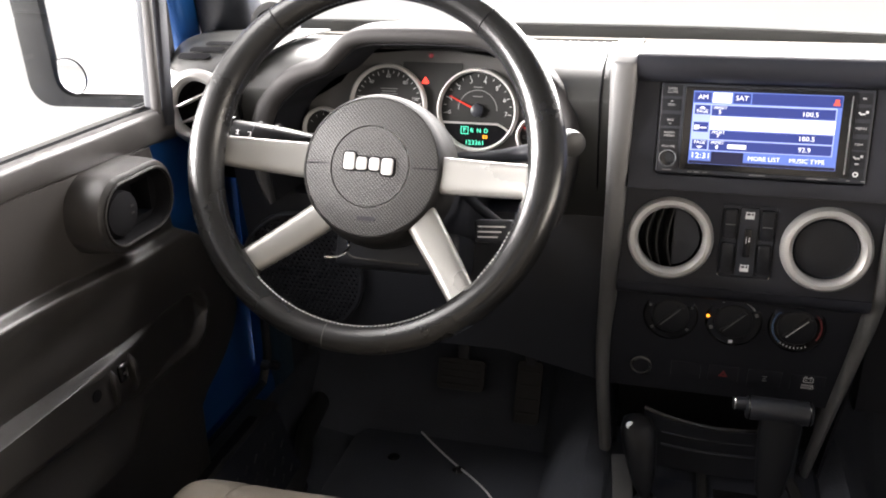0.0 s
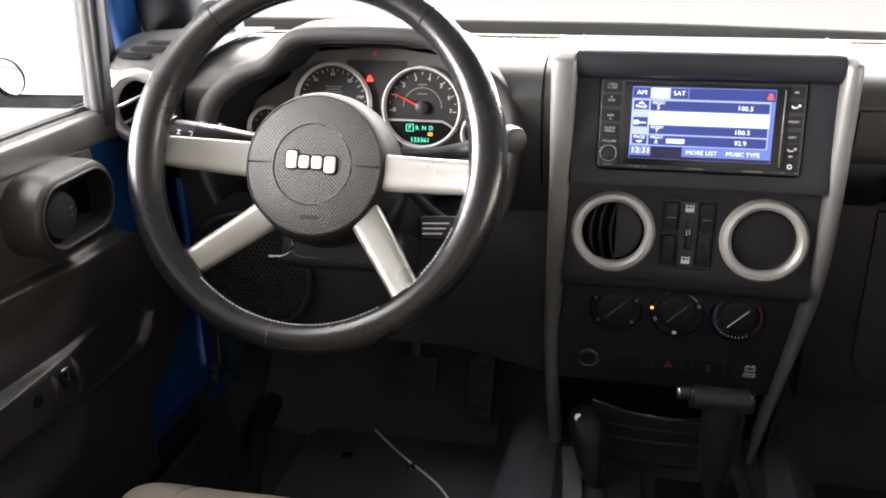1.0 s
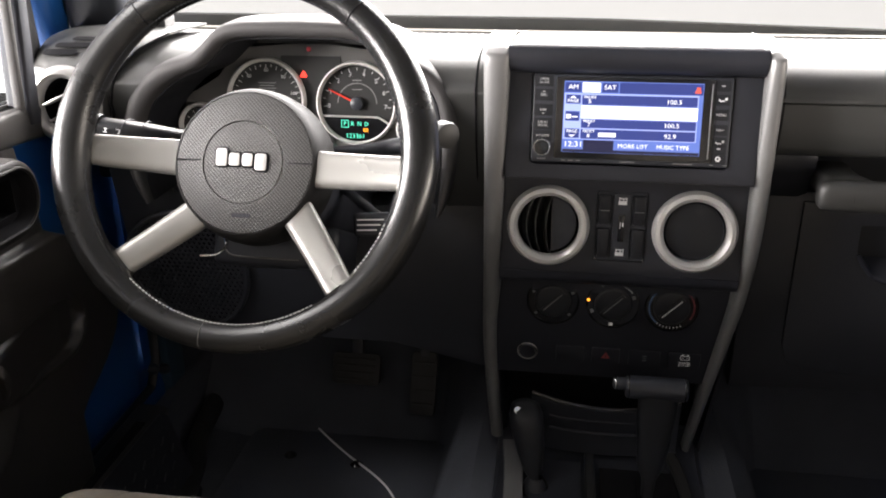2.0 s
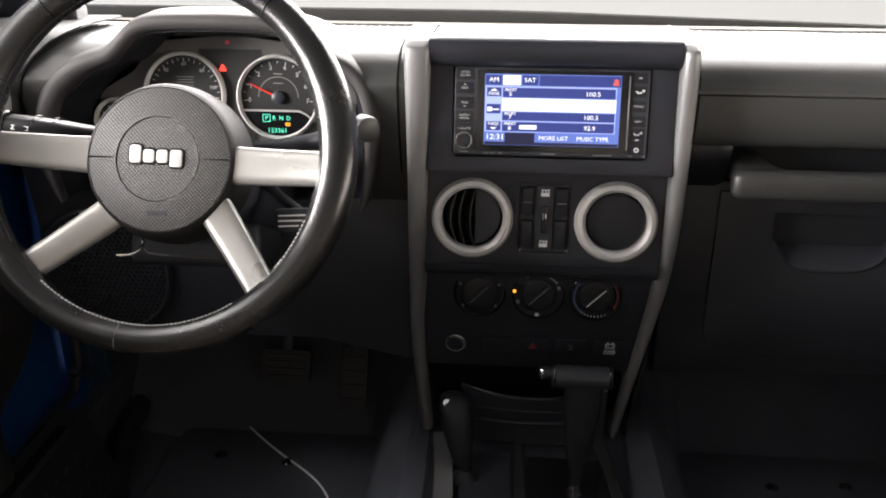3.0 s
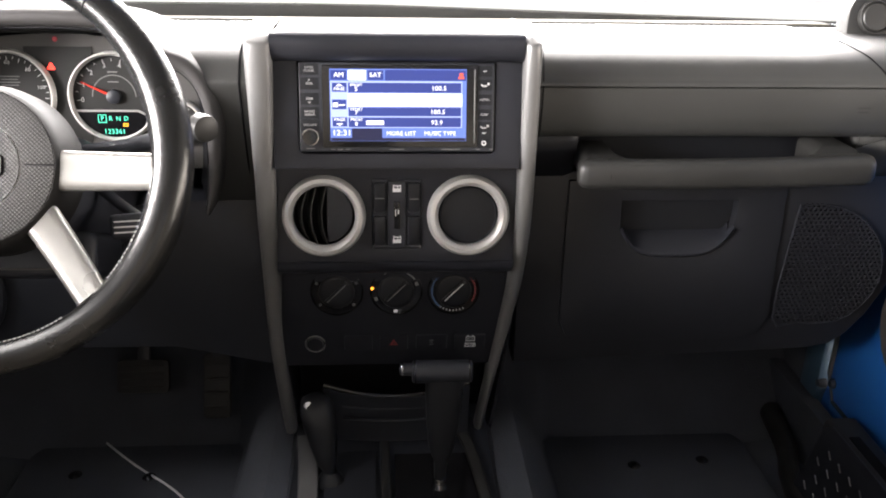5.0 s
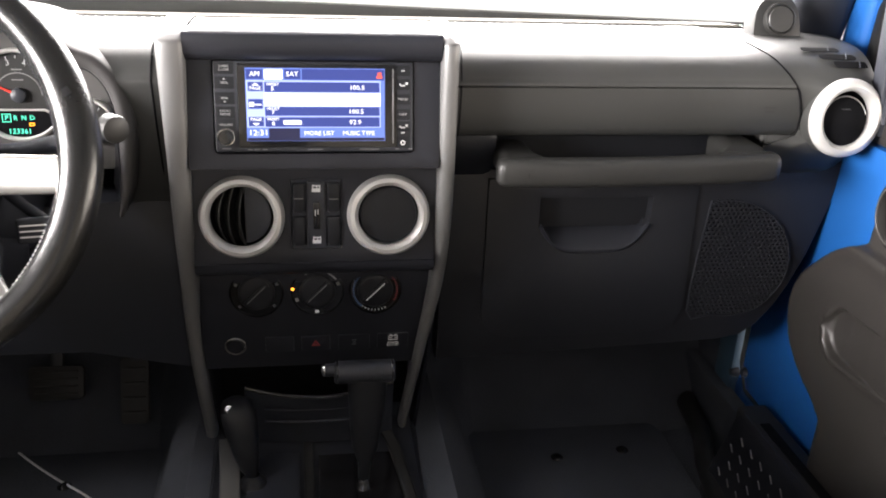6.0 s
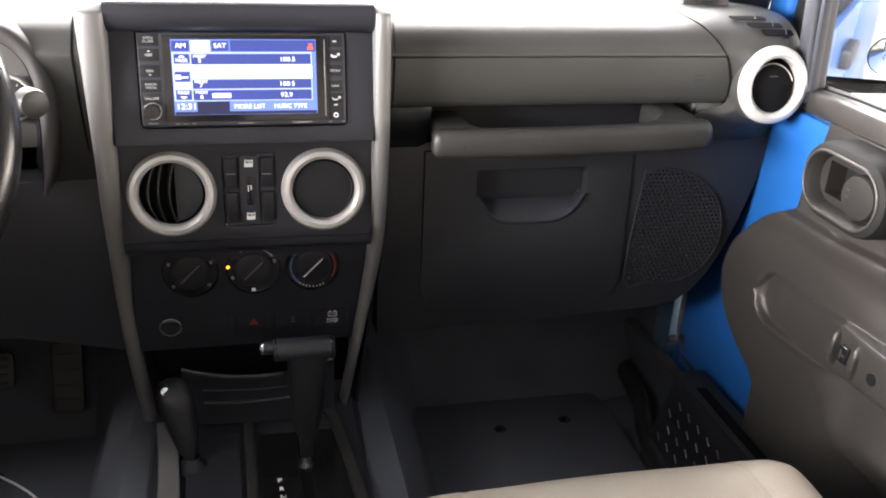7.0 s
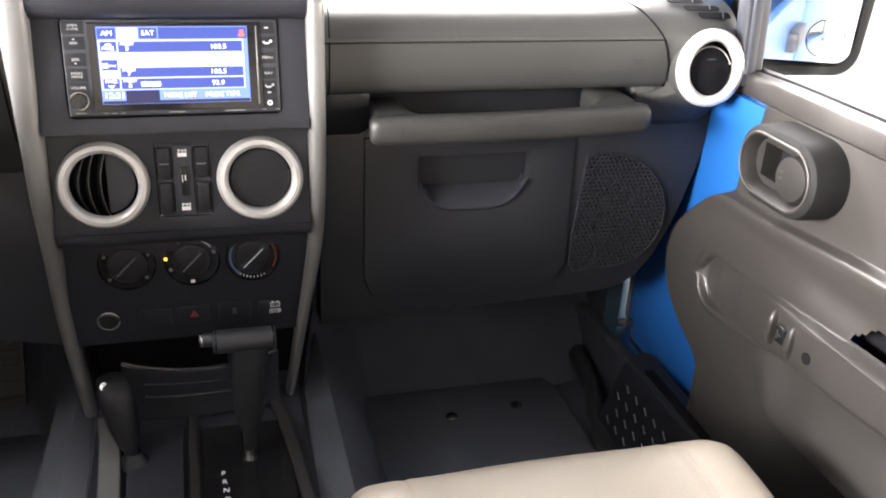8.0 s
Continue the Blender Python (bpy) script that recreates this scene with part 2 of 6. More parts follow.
def surface(rows, thick=0.0, keep=None):
    """A sheet through rows of points, given thickness; keep(point) tells which cells stay."""
    bm = bmesh.new()
    V = [[bm.verts.new(p) for p in r] for r in rows]
    for a, b in zip(V, V[1:]):
        for i in range(len(a) - 1):
            q = (a[i], a[i + 1], b[i + 1], b[i])
            if keep is None or keep(sum((v.co for v in q), Vector()) / 4):
                bm.faces.new(q)
    bmesh.ops.delete(bm, geom=[v for v in bm.verts if not v.link_faces], context="VERTS")
    if thick:
        bmesh.ops.recalc_face_normals(bm, faces=bm.faces)
        bmesh.ops.solidify(bm, geom=bm.faces[:], thickness=thick)
    return bm


def loft(sections, caps=True):
    """Joins closed sections with equal numbers of points."""
    bm = bmesh.new()
    R = [[bm.verts.new(p) for p in s] for s in sections]
    m = len(R[0])
    for a, b in zip(R, R[1:]):
        for j in range(m):
            bm.faces.new((a[j], a[(j + 1) % m], b[(j + 1) % m], b[j]))
    if caps:
        bm.faces.new(R[0][::-1])
        bm.faces.new(R[-1])
    return bm


def oval(a, b, n=16, p=2.0):
    pts = []
    for i in range(n):
        t = math.tau * i / n
        c, s = math.cos(t), math.sin(t)
        pts.append((a * math.copysign(abs(c) ** (2 / p), c), b * math.copysign(abs(s) ** (2 / p), s)))
    return pts


def join(*bms):
    out = bmesh.new()
    for b in bms:
        me = bpy.data.meshes.new("tmp")
        b.to_mesh(me)
        b.free()
        out.from_mesh(me)
        bpy.data.meshes.remove(me)
    return out


def moved(bm, m):
    bmesh.ops.transform(bm, matrix=m, verts=bm.verts)
    return bm


def writing(text, size, depth=0.0003, squeeze=1.0):
    """Letters in the built-in font, centred, in local x, y."""
    cu = bpy.data.curves.new("letters", "FONT")
    cu.body, cu.size, cu.extrude, cu.align_x, cu.align_y, cu.resolution_u = text, size, depth, "CENTER", "CENTER", 2
    ob = new("letters", cu)
    me = bpy.data.meshes.new_from_object(ob.evaluated_get(bpy.context.evaluated_depsgraph_get()))
    bm = bmesh.new()
    bm.from_mesh(me)
    bpy.data.objects.remove(ob)
    bpy.data.meshes.remove(me)
    bpy.data.curves.remove(cu)
    if squeeze != 1.0:
        moved(bm, Matrix.Diagonal((squeeze, 1, 1, 1)))
    return bm


def bar(w, h, d=0.0004):
    return box(w, h, d)


def inside(p, poly):
    x, y = p
    c, j = False, len(poly) - 1
    for i in range(len(poly)):
        (xi, yi), (xj, yj) = poly[i], poly[j]
        if (yi > y) != (yj > y) and x < (xj - xi) * (y - yi) / (yj - yi) + xi:
            c = not c
        j = i
    return c


def honeycomb(outline, pitch, hole, depth):
    """A perforated sheet: six-sided cells whose middles are sunk."""
    bm = bmesh.new()
    xs, ys = [p[0] for p in outline], [p[1] for p in outline]
    row, y = 0, min(ys)
    while y < max(ys):
        x = min(xs) + (pitch / 2 if row % 2 else 0)
        while x < max(xs):
            if inside((x, y), outline):
                ro, ri = pitch / math.sqrt(3), hole
                O, I, D = [], [], []
                for k in range(6):
                    a = radians(60 * k + 30)
                    O.append(bm.verts.new((x + ro * math.cos(a), y + ro * math.sin(a), 0)))
                    I.append(bm.verts.new((x + ri * math.cos(a), y + ri * math.sin(a), 0)))
                    D.append(bm.verts.new((x + ri * 0.9 * math.cos(a), y + ri * 0.9 * math.sin(a), -depth)))
                for k in range(6):
                    j = (k + 1) % 6
                    bm.faces.new((O[k], O[j], I[j], I[k]))
                    bm.faces.new((I[k], I[j], D[j], D[k]))
                bm.faces.new(D)
            x += pitch
        y += pitch * math.sqrt(3) / 2
        row += 1
    return bm


# ---- the setting: studio floor, car body shell ----
def setting(name, bm, mat, label, category, F=None, angle=38):
    ob = part(name, bm, mat, None, "", F, angle)
    return tagged(ob, label, category, "", "structure")


FLOOR = 0.08
setting("ground", box(60, 60, 0.1, c=(0, 0, -0.62)), STUDIO, "white studio floor under the car", "floor")

# cabin floor with a raised tunnel in the middle
rows = []
for y in (-1.6, -0.9, -0.4, -0.1, 0.1, 0.28, 0.42, 0.50):
    lift = 0.0 if y < 0.3 else (y - 0.3) * 1.2
    rows.append([(x, y, FLOOR - 0.021 + lift + h) for x, h in ((-0.80, 0.03), (-0.62, 0.0), (-0.5, 0.0), (-0.26, 0.0), (-0.235, 0.03), (-0.20, 0.13), (-0.17, 0.16),
                                                      (0.17, 0.16), (0.20, 0.13), (0.235, 0.03), (0.26, 0.0), (0.5, 0.0), (0.62, 0.0), (0.78, 0.03))])
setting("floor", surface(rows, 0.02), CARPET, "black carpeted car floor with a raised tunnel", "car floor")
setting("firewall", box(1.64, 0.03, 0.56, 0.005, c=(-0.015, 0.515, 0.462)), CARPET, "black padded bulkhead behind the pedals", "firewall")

# unseen roof, rear quarters and tailgate, added to shape the light behind the camera
roofrows = [[(x, y, 1.42 - 0.10 * (x / 0.7) ** 4 - (0.05 if y > 0.0 else 0)) for x in (-0.72, -0.66, -0.5, -0.2, 0.2, 0.5, 0.66, 0.72)] for y in (-2.1, -1.0, -0.25, 0.08)]
setting("roof", surface(roofrows, 0.03), HEADLINER, "unseen hardtop roof with a pale lining for bounce light", "car roof")
for side in (-1, 1):
    setting("rear_quarter", box(0.05, 1.0, 0.75, 0.01, c=(side * 0.76, -1.62, 0.40)), BLUE, "blue rear body side", "car body")
    setting("rear_side_window", box(0.02, 0.98, 0.64, 0.004, c=(side * 0.74, -1.64, 1.08)), TINTED, "dark tinted rear side window", "window")
    # kick panel ahead of the hinge closes the footwell
    kx = -0.735 if side < 0 else 0.708
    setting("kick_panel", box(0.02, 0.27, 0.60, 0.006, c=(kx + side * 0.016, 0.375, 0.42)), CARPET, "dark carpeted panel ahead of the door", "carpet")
    setting("hinge_post", box(0.02, 0.055, 0.55, 0.004, c=(kx + side * 0.010, 0.262, 0.43)), HINGE, "blue painted hinge post", "car body")
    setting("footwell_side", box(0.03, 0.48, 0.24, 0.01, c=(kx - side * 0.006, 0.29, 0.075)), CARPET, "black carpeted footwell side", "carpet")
    setting("outer_sill", box(0.05, 2.0, 0.24, 0.02, c=(kx + side * 0.04, -0.60, 0.10)), BLUE, "blue body sill under the door", "car body")
    setting("centre_pillar", box(0.07, 0.12, 1.38, 0.02, c=(side * 0.73, -1.12, 0.72)), BLACK, "black door pillar with trim", "pillar")
setting("tailgate", box(1.5, 0.06, 0.72, 0.02, c=(0, -2.12, 0.42)), PANEL, "dark inner tailgate", "tailgate")
setting("rear_window", box(1.46, 0.02, 0.64, 0.004, c=(0, -2.11, 1.08)), TINTED, "dark tinted rear window", "window")

# cowl and bonnet in front of the windscreen
cowl = [[(x, y, z - 0.022 * x - 0.008 * abs((x + 0.02) / 0.75) ** 3) for x in np.linspace(-0.78, 0.74, 15)] for y, z in ((0.343, 0.700), (0.352, 0.775), (0.380, 0.780), (0.42, 0.772), (0.535, 0.735))]
setting("cowl", surface(cowl, 0.02), BLACK, "black plastic cowl below the windscreen", "cowl")

# windscreen frame: base rail and pillars
for side in (-1, 1):
    x0 = -0.735 if side < 0 else 0.70
    path = [(x0 + side * 0.043, 0.30, 0.70), (x0 + side * 0.036, 0.25, 0.84), (x0 + side * 0.015, 0.17, 1.10), (x0 - side * 0.01, 0.09, 1.36)]
    setting("windscreen_pillar", sweep(curve_pts(path, 5), rrect(0.090, 0.07, 0.02, 3), up=(0, 1, 0)), BLACK, "black trimmed windscreen pillar", "pillar")
    bp = [(x0 + side * 0.112, 0.235, 0.60), (x0 + side * 0.108, 0.215, 0.80), (x0 + side * 0.075, 0.12, 1.12), (x0 + side * 0.05, 0.06, 1.38)]
    setting("body_pillar", sweep(curve_pts(bp, 5), rrect(0.056, 0.06, 0.015, 3), up=(0, 1, 0)), BLUE, "bright blue painted front door pillar", "pillar")
setting("windscreen_header", sweep([(-0.72, 0.085, 1.38), (0.70, 0.085, 1.38)], rrect(0.07, 0.06, 0.02, 3)), BLACK, "black trimmed windscreen header", "header")
pane = setting("windscreen", surface([[(x, 0.325, 0.80) for x in (-0.70, 0.67)], [(x, 0.11, 1.36) for x in (-0.68, 0.65)]], 0.004), PANE, "clear laminated windscreen", "windscreen")
pane.visible_shadow = False

# body outside the door, ahead of the hinge
for side in (-1, 1):
    xs = -0.80 if side < 0 else 0.77
    setting("cowl_side", box(0.05, 0.22, 0.62, 0.008, c=(xs - side * 0.03, 0.36, 0.46)), BLUE, "bright blue painted body side ahead of the door", "car body")
    setting("fender", box(0.10, 1.3, 0.45, 0.03, c=(xs + side * 0.02, 1.05, 0.345)), BLUE, "bright blue front wing", "car body")
setting("bonnet", surface([[(x, y, 0.725 - 0.05 * abs(x / 0.62) ** 4 - 0.14 * (y - 0.5)) for x in np.linspace(-0.62, 0.60, 9)] for y in (0.47, 0.9, 1.4, 1.7)], 0.01), BLUE, "bright blue bonnet", "bonnet")


# ---- the dashboard ----
dash = thing("dashboard", (0, 0.2, 0.40), "slate grey grained plastic dashboard with silver vent rings", "dashboard")
SPINE = [(0.10, 0.56), (0.075, 0.62), (0.055, 0.68), (0.042, 0.73), (0.034, 0.766), (0.037, 0.777), (0.045, 0.788), (0.058, 0.799), (0.080, 0.808), (0.110, 0.8125),
         (0.16, 0.8130), (0.22, 0.8105), (0.29, 0.805), (0.352, 0.797)]
spine = [(p.x, p.y) for p in curve_pts([(a, b, 0) for a, b in SPINE], 5)]

# outline of the instrument cowl, x and z at its front edge
HOODL = [(-0.616, 0.615), (-0.632, 0.645), (-0.645, 0.690), (-0.639, 0.728), (-0.624, 0.763), (-0.598, 0.788), (-0.570, 0.801), (-0.544, 0.808), (-0.527, 0.822), (-0.510, 0.838),
         (-0.485, 0.848), (-0.440, 0.851), (-0.360, 0.851), (-0.318, 0.846), (-0.287, 0.829), (-0.266, 0.810), (-0.240, 0.800), (-0.221, 0.783), (-0.209, 0.760), (-0.203, 0.728), (-0.206, 0.690), (-0.214, 0.645), (-0.224, 0.615)]
hood = [(p.x, p.y) for p in curve_pts([(x, z, 0) for x, z in HOODL], 4)]
hood_loop = hood + [(-0.25, 0.590), (-0.42, 0.588), (-0.59, 0.590)]


hood_inner = [(-0.415 + (x + 0.415) * 0.965, 0.735 + (z - 0.735) * (0.92 if z > 0.735 else 1.0)) for x, z in hood_loop]


def driver_cell(c):
    return not (c.y < 0.135 and inside((c.x, c.z), hood_inner))


rows = [[(x, y, z) for x in np.arange(-0.6535, -0.1635, 0.006)] for y, z in spine]
part("driver_panel", surface(rows, 0.004, driver_cell), DASH, dash)

# cowl over the instruments: outer skin, rounded lip, dark inside
mid = Vector((-0.415, 0.735))
lip, inner = [], []
for i, p in enumerate(hood):
    a, b = Vector(hood[max(0, i - 1)]), Vector(hood[min(len(hood) - 1, i + 1)])
    t = (b - a).normalized()
    n = Vector((-t.y, t.x))
    q = Vector(p)
    lean = (q.y - 0.74) * 0.10
    thin = min(1.0, 0.25 + min(i, len(hood) - 1 - i) / 14) * (1 + 0.4 * min(1.0, max(0.0, (-0.55 - p[0]) / 0.05)))
    sec = []
    for off, y, drop in ((0.004, 0.235, 1.0), (0.004, 0.16, 0.35), (0.003, 0.09, 0.05), (0.001, 0.050, 0), (-0.001, 0.036, 0), (-0.004, 0.030, 0), (-0.010, 0.0285, 0), (-0.016, 0.030, 0), (-0.0195, 0.035, 0), (-0.021, 0.043, 0)):
        w = q + n * (off * thin)
        sec.append((w.x, y + lean, w.y - drop * max(0, w.y - 0.806)))
    lip.append(sec)
    wi = q - n * (0.021 * thin)
    inner.append([(wi.x, 0.042 + lean, wi.y), *[((wi.x + (mid.x - wi.x) * k), 0.042 + (0.115 - 0.042) * g + lean, wi.y + (mid.y - wi.y) * k) for k, g in ((0.03, 0.5), (0.10, 1.0))]])
part("instrument_cowl", surface(lip, 0.002), HOOD, dash, "grey plastic instrument cowl", angle=60)
part("cowl_lining", surface(inner, 0.002), LEVER, dash, "black inner lining", angle=60)

# unseen block added inside the dash to stop light reaching the footwells
part("dash_light_block", box(1.50, 0.17, 0.185, 0.01, c=(-0.02, 0.252, 0.690)), PIT, dash, "unseen black block that stops light inside the dash")
# left knee panel and under-dash
part("knee_panel", plate([(-0.70, 0.66), (-0.66, 0.66), (-0.60, 0.615), (-0.42, 0.600), (-0.22, 0.615), (-0.166, 0.65), (-0.166, 0.37), (-0.30, 0.40), (-0.52, 0.40), (-0.61, 0.41), (-0.66, 0.46), (-0.685, 0.53)], -0.05, 0.0, bevel=0.006),
     BLACK, dash, F=basis((0, 0.078, 0), (1, 0, 0), (0, 0.0, 1)))
lsp = basis((-0.60, 0.070, 0.495), (1, 0, 0), (0, -0.05, 1))
sp = part("speaker_grille", honeycomb(circle(0.088, 40), 0.0075, 0.0028, 0.004), BLACK, dash, "round black perforated speaker grille", F=lsp, angle=20)
part("rim", lathe([(0.088, -0.004), (0.088, 0.002), (0.092, 0.003), (0.095, 0.0), (0.095, -0.006)], 48), BLACK, sp, F=lsp)

# passenger side: top pad, panel below the seam
x_end = [(0.69, 0.612), (0.715, 0.6165), (0.74, 0.614), (0.765, 0.605), (0.785, 0.592), (0.802, 0.577), (0.812, 0.560), (0.9, 0.556)]


def end_x(z, y):
    for (z0, a), (z1, b) in zip(x_end, x_end[1:]):
        if z <= z1:
            v = a + (b - a) * max(0, (z - z0)) / (z1 - z0)
            break
    return v - 0.10 * max(0, y - 0.10) * 0.4


rows = []
for y, z in [s for s in spine if s[1] >= 0.7695 or s[0] > 0.2]:
    e = end_x(z, y)
    rows.append([(0.1625 + (e - 0.1625) * k / 40, y, z) for k in range(41)])
first = rows[0]
rows.insert(0, [(x, y + 0.0015, z - 0.0008) for x, y, z in first])
rows.insert(0, [(x, y + 0.012, z - 0.0012) for x, y, z in first])
part("top_pad", surface(rows, 0.003), DASH, dash)
rows = []
for y, z in ((0.048, 0.7680), (0.036, 0.7680), (0.0345, 0.7668), (0.0345, 0.755), (0.036, 0.735), (0.040, 0.716), (0.045, 0.707), (0.052, 0.7035), (0.10, 0.702)):
    e = end_x(z, y)
    rows.append([(0.1625 + (e - 0.1625) * k / 40, y, z) for k in range(41)])
panel = part("airbag_panel", surface(rows, 0.003), DASH, dash)
for k, w in enumerate((0.016, 0.013)):
    part("faint_print", bar(w, 0.0022), GRAB, panel, "embossed unreadable lettering", F=basis((0.571, 0.0345, 0.744 - 0.005 * k), (1, 0, 0), (0, 0, 1)))

# recess behind the grab handle, shade put into its colour, and the lower dash
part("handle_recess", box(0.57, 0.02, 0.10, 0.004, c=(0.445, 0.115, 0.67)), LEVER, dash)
# left corner darkened the same way, right corner in dash colour
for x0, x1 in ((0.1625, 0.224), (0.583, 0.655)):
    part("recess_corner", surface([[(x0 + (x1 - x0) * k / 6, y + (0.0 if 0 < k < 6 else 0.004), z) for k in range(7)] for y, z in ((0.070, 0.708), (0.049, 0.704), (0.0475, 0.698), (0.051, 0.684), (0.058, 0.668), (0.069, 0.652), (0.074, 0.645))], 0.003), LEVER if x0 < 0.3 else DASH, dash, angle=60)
part("recess_end", box(0.075, 0.050, 0.032, 0.008, 3, c=(0.618, 0.083, 0.700)), DASH, dash)
low = [(0.1625, 0.652), (0.215, 0.652), (0.50, 0.652), (0.60, 0.655), (0.722, 0.665), (0.719, 0.632), (0.711, 0.584), (0.695, 0.522), (0.678, 0.475), (0.660, 0.438), (0.637, 0.408), (0.615, 0.392), (0.58, 0.385), (0.40, 0.378), (0.1625, 0.37)]
lowF = basis((0, 0.074, 0), (1, 0, 0), (0, 0.0, 1))
grill_out = [(0.5325, 0.592), (0.536, 0.601), (0.545, 0.605), (0.562, 0.606), (0.592, 0.601), (0.625, 0.583), (0.650, 0.556), (0.664, 0.522), (0.664, 0.487), (0.650, 0.458), (0.628, 0.437), (0.595, 0.428), (0.560, 0.430), (0.524, 0.437)]
part("lower_return", surface([[(x, 0.082, z) for x, z in low], [(x, 0.20, z + 0.01) for x, z in low]], 0.004), BLACK, dash)

# glove box door with its finger pocket
gF = basis((0, 0.069, 0), (1, 0, 0), (0, 0, 1))
glove_out = [(0.222, 0.640), (0.50, 0.640), (0.512, 0.628), (0.517, 0.44), (0.505, 0.415), (0.47, 0.405), (0.26, 0.405), (0.232, 0.415), (0.222, 0.44)]


def scoop(x):
    return 0.5365 + 0.040 * abs((x - 0.3705) / 0.0765) ** 4


pocket = [(0.2935, 0.612), (0.2935, 0.590)] + [(x, scoop(x)) for x in np.linspace(0.2945, 0.4465, 29)] + [(0.4475, 0.590), (0.4475, 0.612)]
part("lower_panel", plate(low, -0.05, 0.0, holes=[[(0.371 + (x - 0.371) * 1.04, 0.575 + (z - 0.575) * 1.06) for x, z in pocket]], bevel=0.006), GLOVE, dash, F=lowF)
glove = part("glove_box_door", plate(glove_out, -0.006, 0.0, holes=[pocket], bevel=0.003), GLOVE, dash, F=gF)
part("pocket_back", plate([(0.371 + (x - 0.371) * 1.1, 0.575 + (z - 0.575) * 1.1) for x, z in pocket], -0.030, -0.022), LEVER, glove, "shallow finger pocket", F=gF)
rows = []
for x in np.linspace(0.2945, 0.4465, 33):
    k = 1 - abs((x - 0.3705) / 0.076) ** 2.2
    z = scoop(x)
    rows.append([(x, 0.0705, z - 0.0022), (x, 0.0675, z - 0.0012), (x, 0.0668, z + 0.0006), (x, 0.0680, z + 0.0024 * k + 0.0006), (x, 0.0745, z + (0.5625 - z) * 0.42), (x, 0.0835, z + (0.5625 - z) * 0.80), (x, 0.0900, max(z, 0.5625))])
part("latch", surface(rows, 0.002), PANEL, glove, "curved scooped pull latch", angle=70)

# speaker grille by the passenger door
gr = part("speaker_grille", honeycomb(grill_out, 0.0068, 0.0026, 0.004), GLOVE, dash, "black perforated speaker grille", F=basis((0, 0.0692, 0), (1, 0, 0), (0, 0, 1)), angle=20)
loop3 = [(x, 0.0705, z) for x, z in [(p.x, p.y) for p in curve_pts([(a, b, 0) for a, b in grill_out], 3, True)]]
part("rim", sweep(loop3, oval(0.0013, 0.0013, 8), True, up=(0, 1, 0)), PANEL, gr)

# grab handle
gx = [0.2155, 0.2165, 0.220, 0.227, 0.26, 0.30, 0.36, 0.44, 0.50, 0.54, 0.566, 0.573, 0.5765, 0.578]
gs = [0.45, 0.68, 0.88, 0.98, 1, 1, 1, 1, 1.02, 1.05, 1.05, 0.95, 0.72, 0.45]
grab = part("grab_handle", sweep([(x, 0.002 - 0.006 * math.sin((x - 0.2155) / 0.363 * math.pi), 0.6722 + 0.0055 * ((x - 0.2155) / 0.363) ** 2) for x in gx], oval(0.0145, 0.0178, 24, 3.0), scale=gs), GRAB, dash, "moulded grey grab handle", angle=60)
for x, zc, hh, out in ((0.246, 0.6735, 0.0330, -1), (0.540, 0.6800, 0.0400, 1)):
    # each end flares smoothly from the dash into the bar
    secs = []
    for y, w, lean in ((0.080, 0.046, 0.0), (0.050, 0.047, 0.0), (0.028, 0.050, 0.001), (0.014, 0.058, 0.004), (0.006, 0.070, 0.009), (0.001, 0.078, 0.012)):
        secs.append([(x - out * lean + a, y, zc + b - (0.002 if y < 0.01 else 0.0)) for a, b in rrect(w, hh - (0.004 if y < 0.01 else 0.0), 0.012, 6)])
    part("end_boss", loft(secs), GRAB, grab, angle=60)
for x in (0.252, 0.548):
    part("seam", lathe([(0.0142, -0.0004), (0.0146, 0.0), (0.0142, 0.0004)], 24), PIT, grab, F=basis((x, 0.000, 0.6722 if x < 0.4 else 0.6768), (0, 1, 0), (0, 0, 1)) @ Matrix.Diagonal((1, 1.26, 1, 1)))


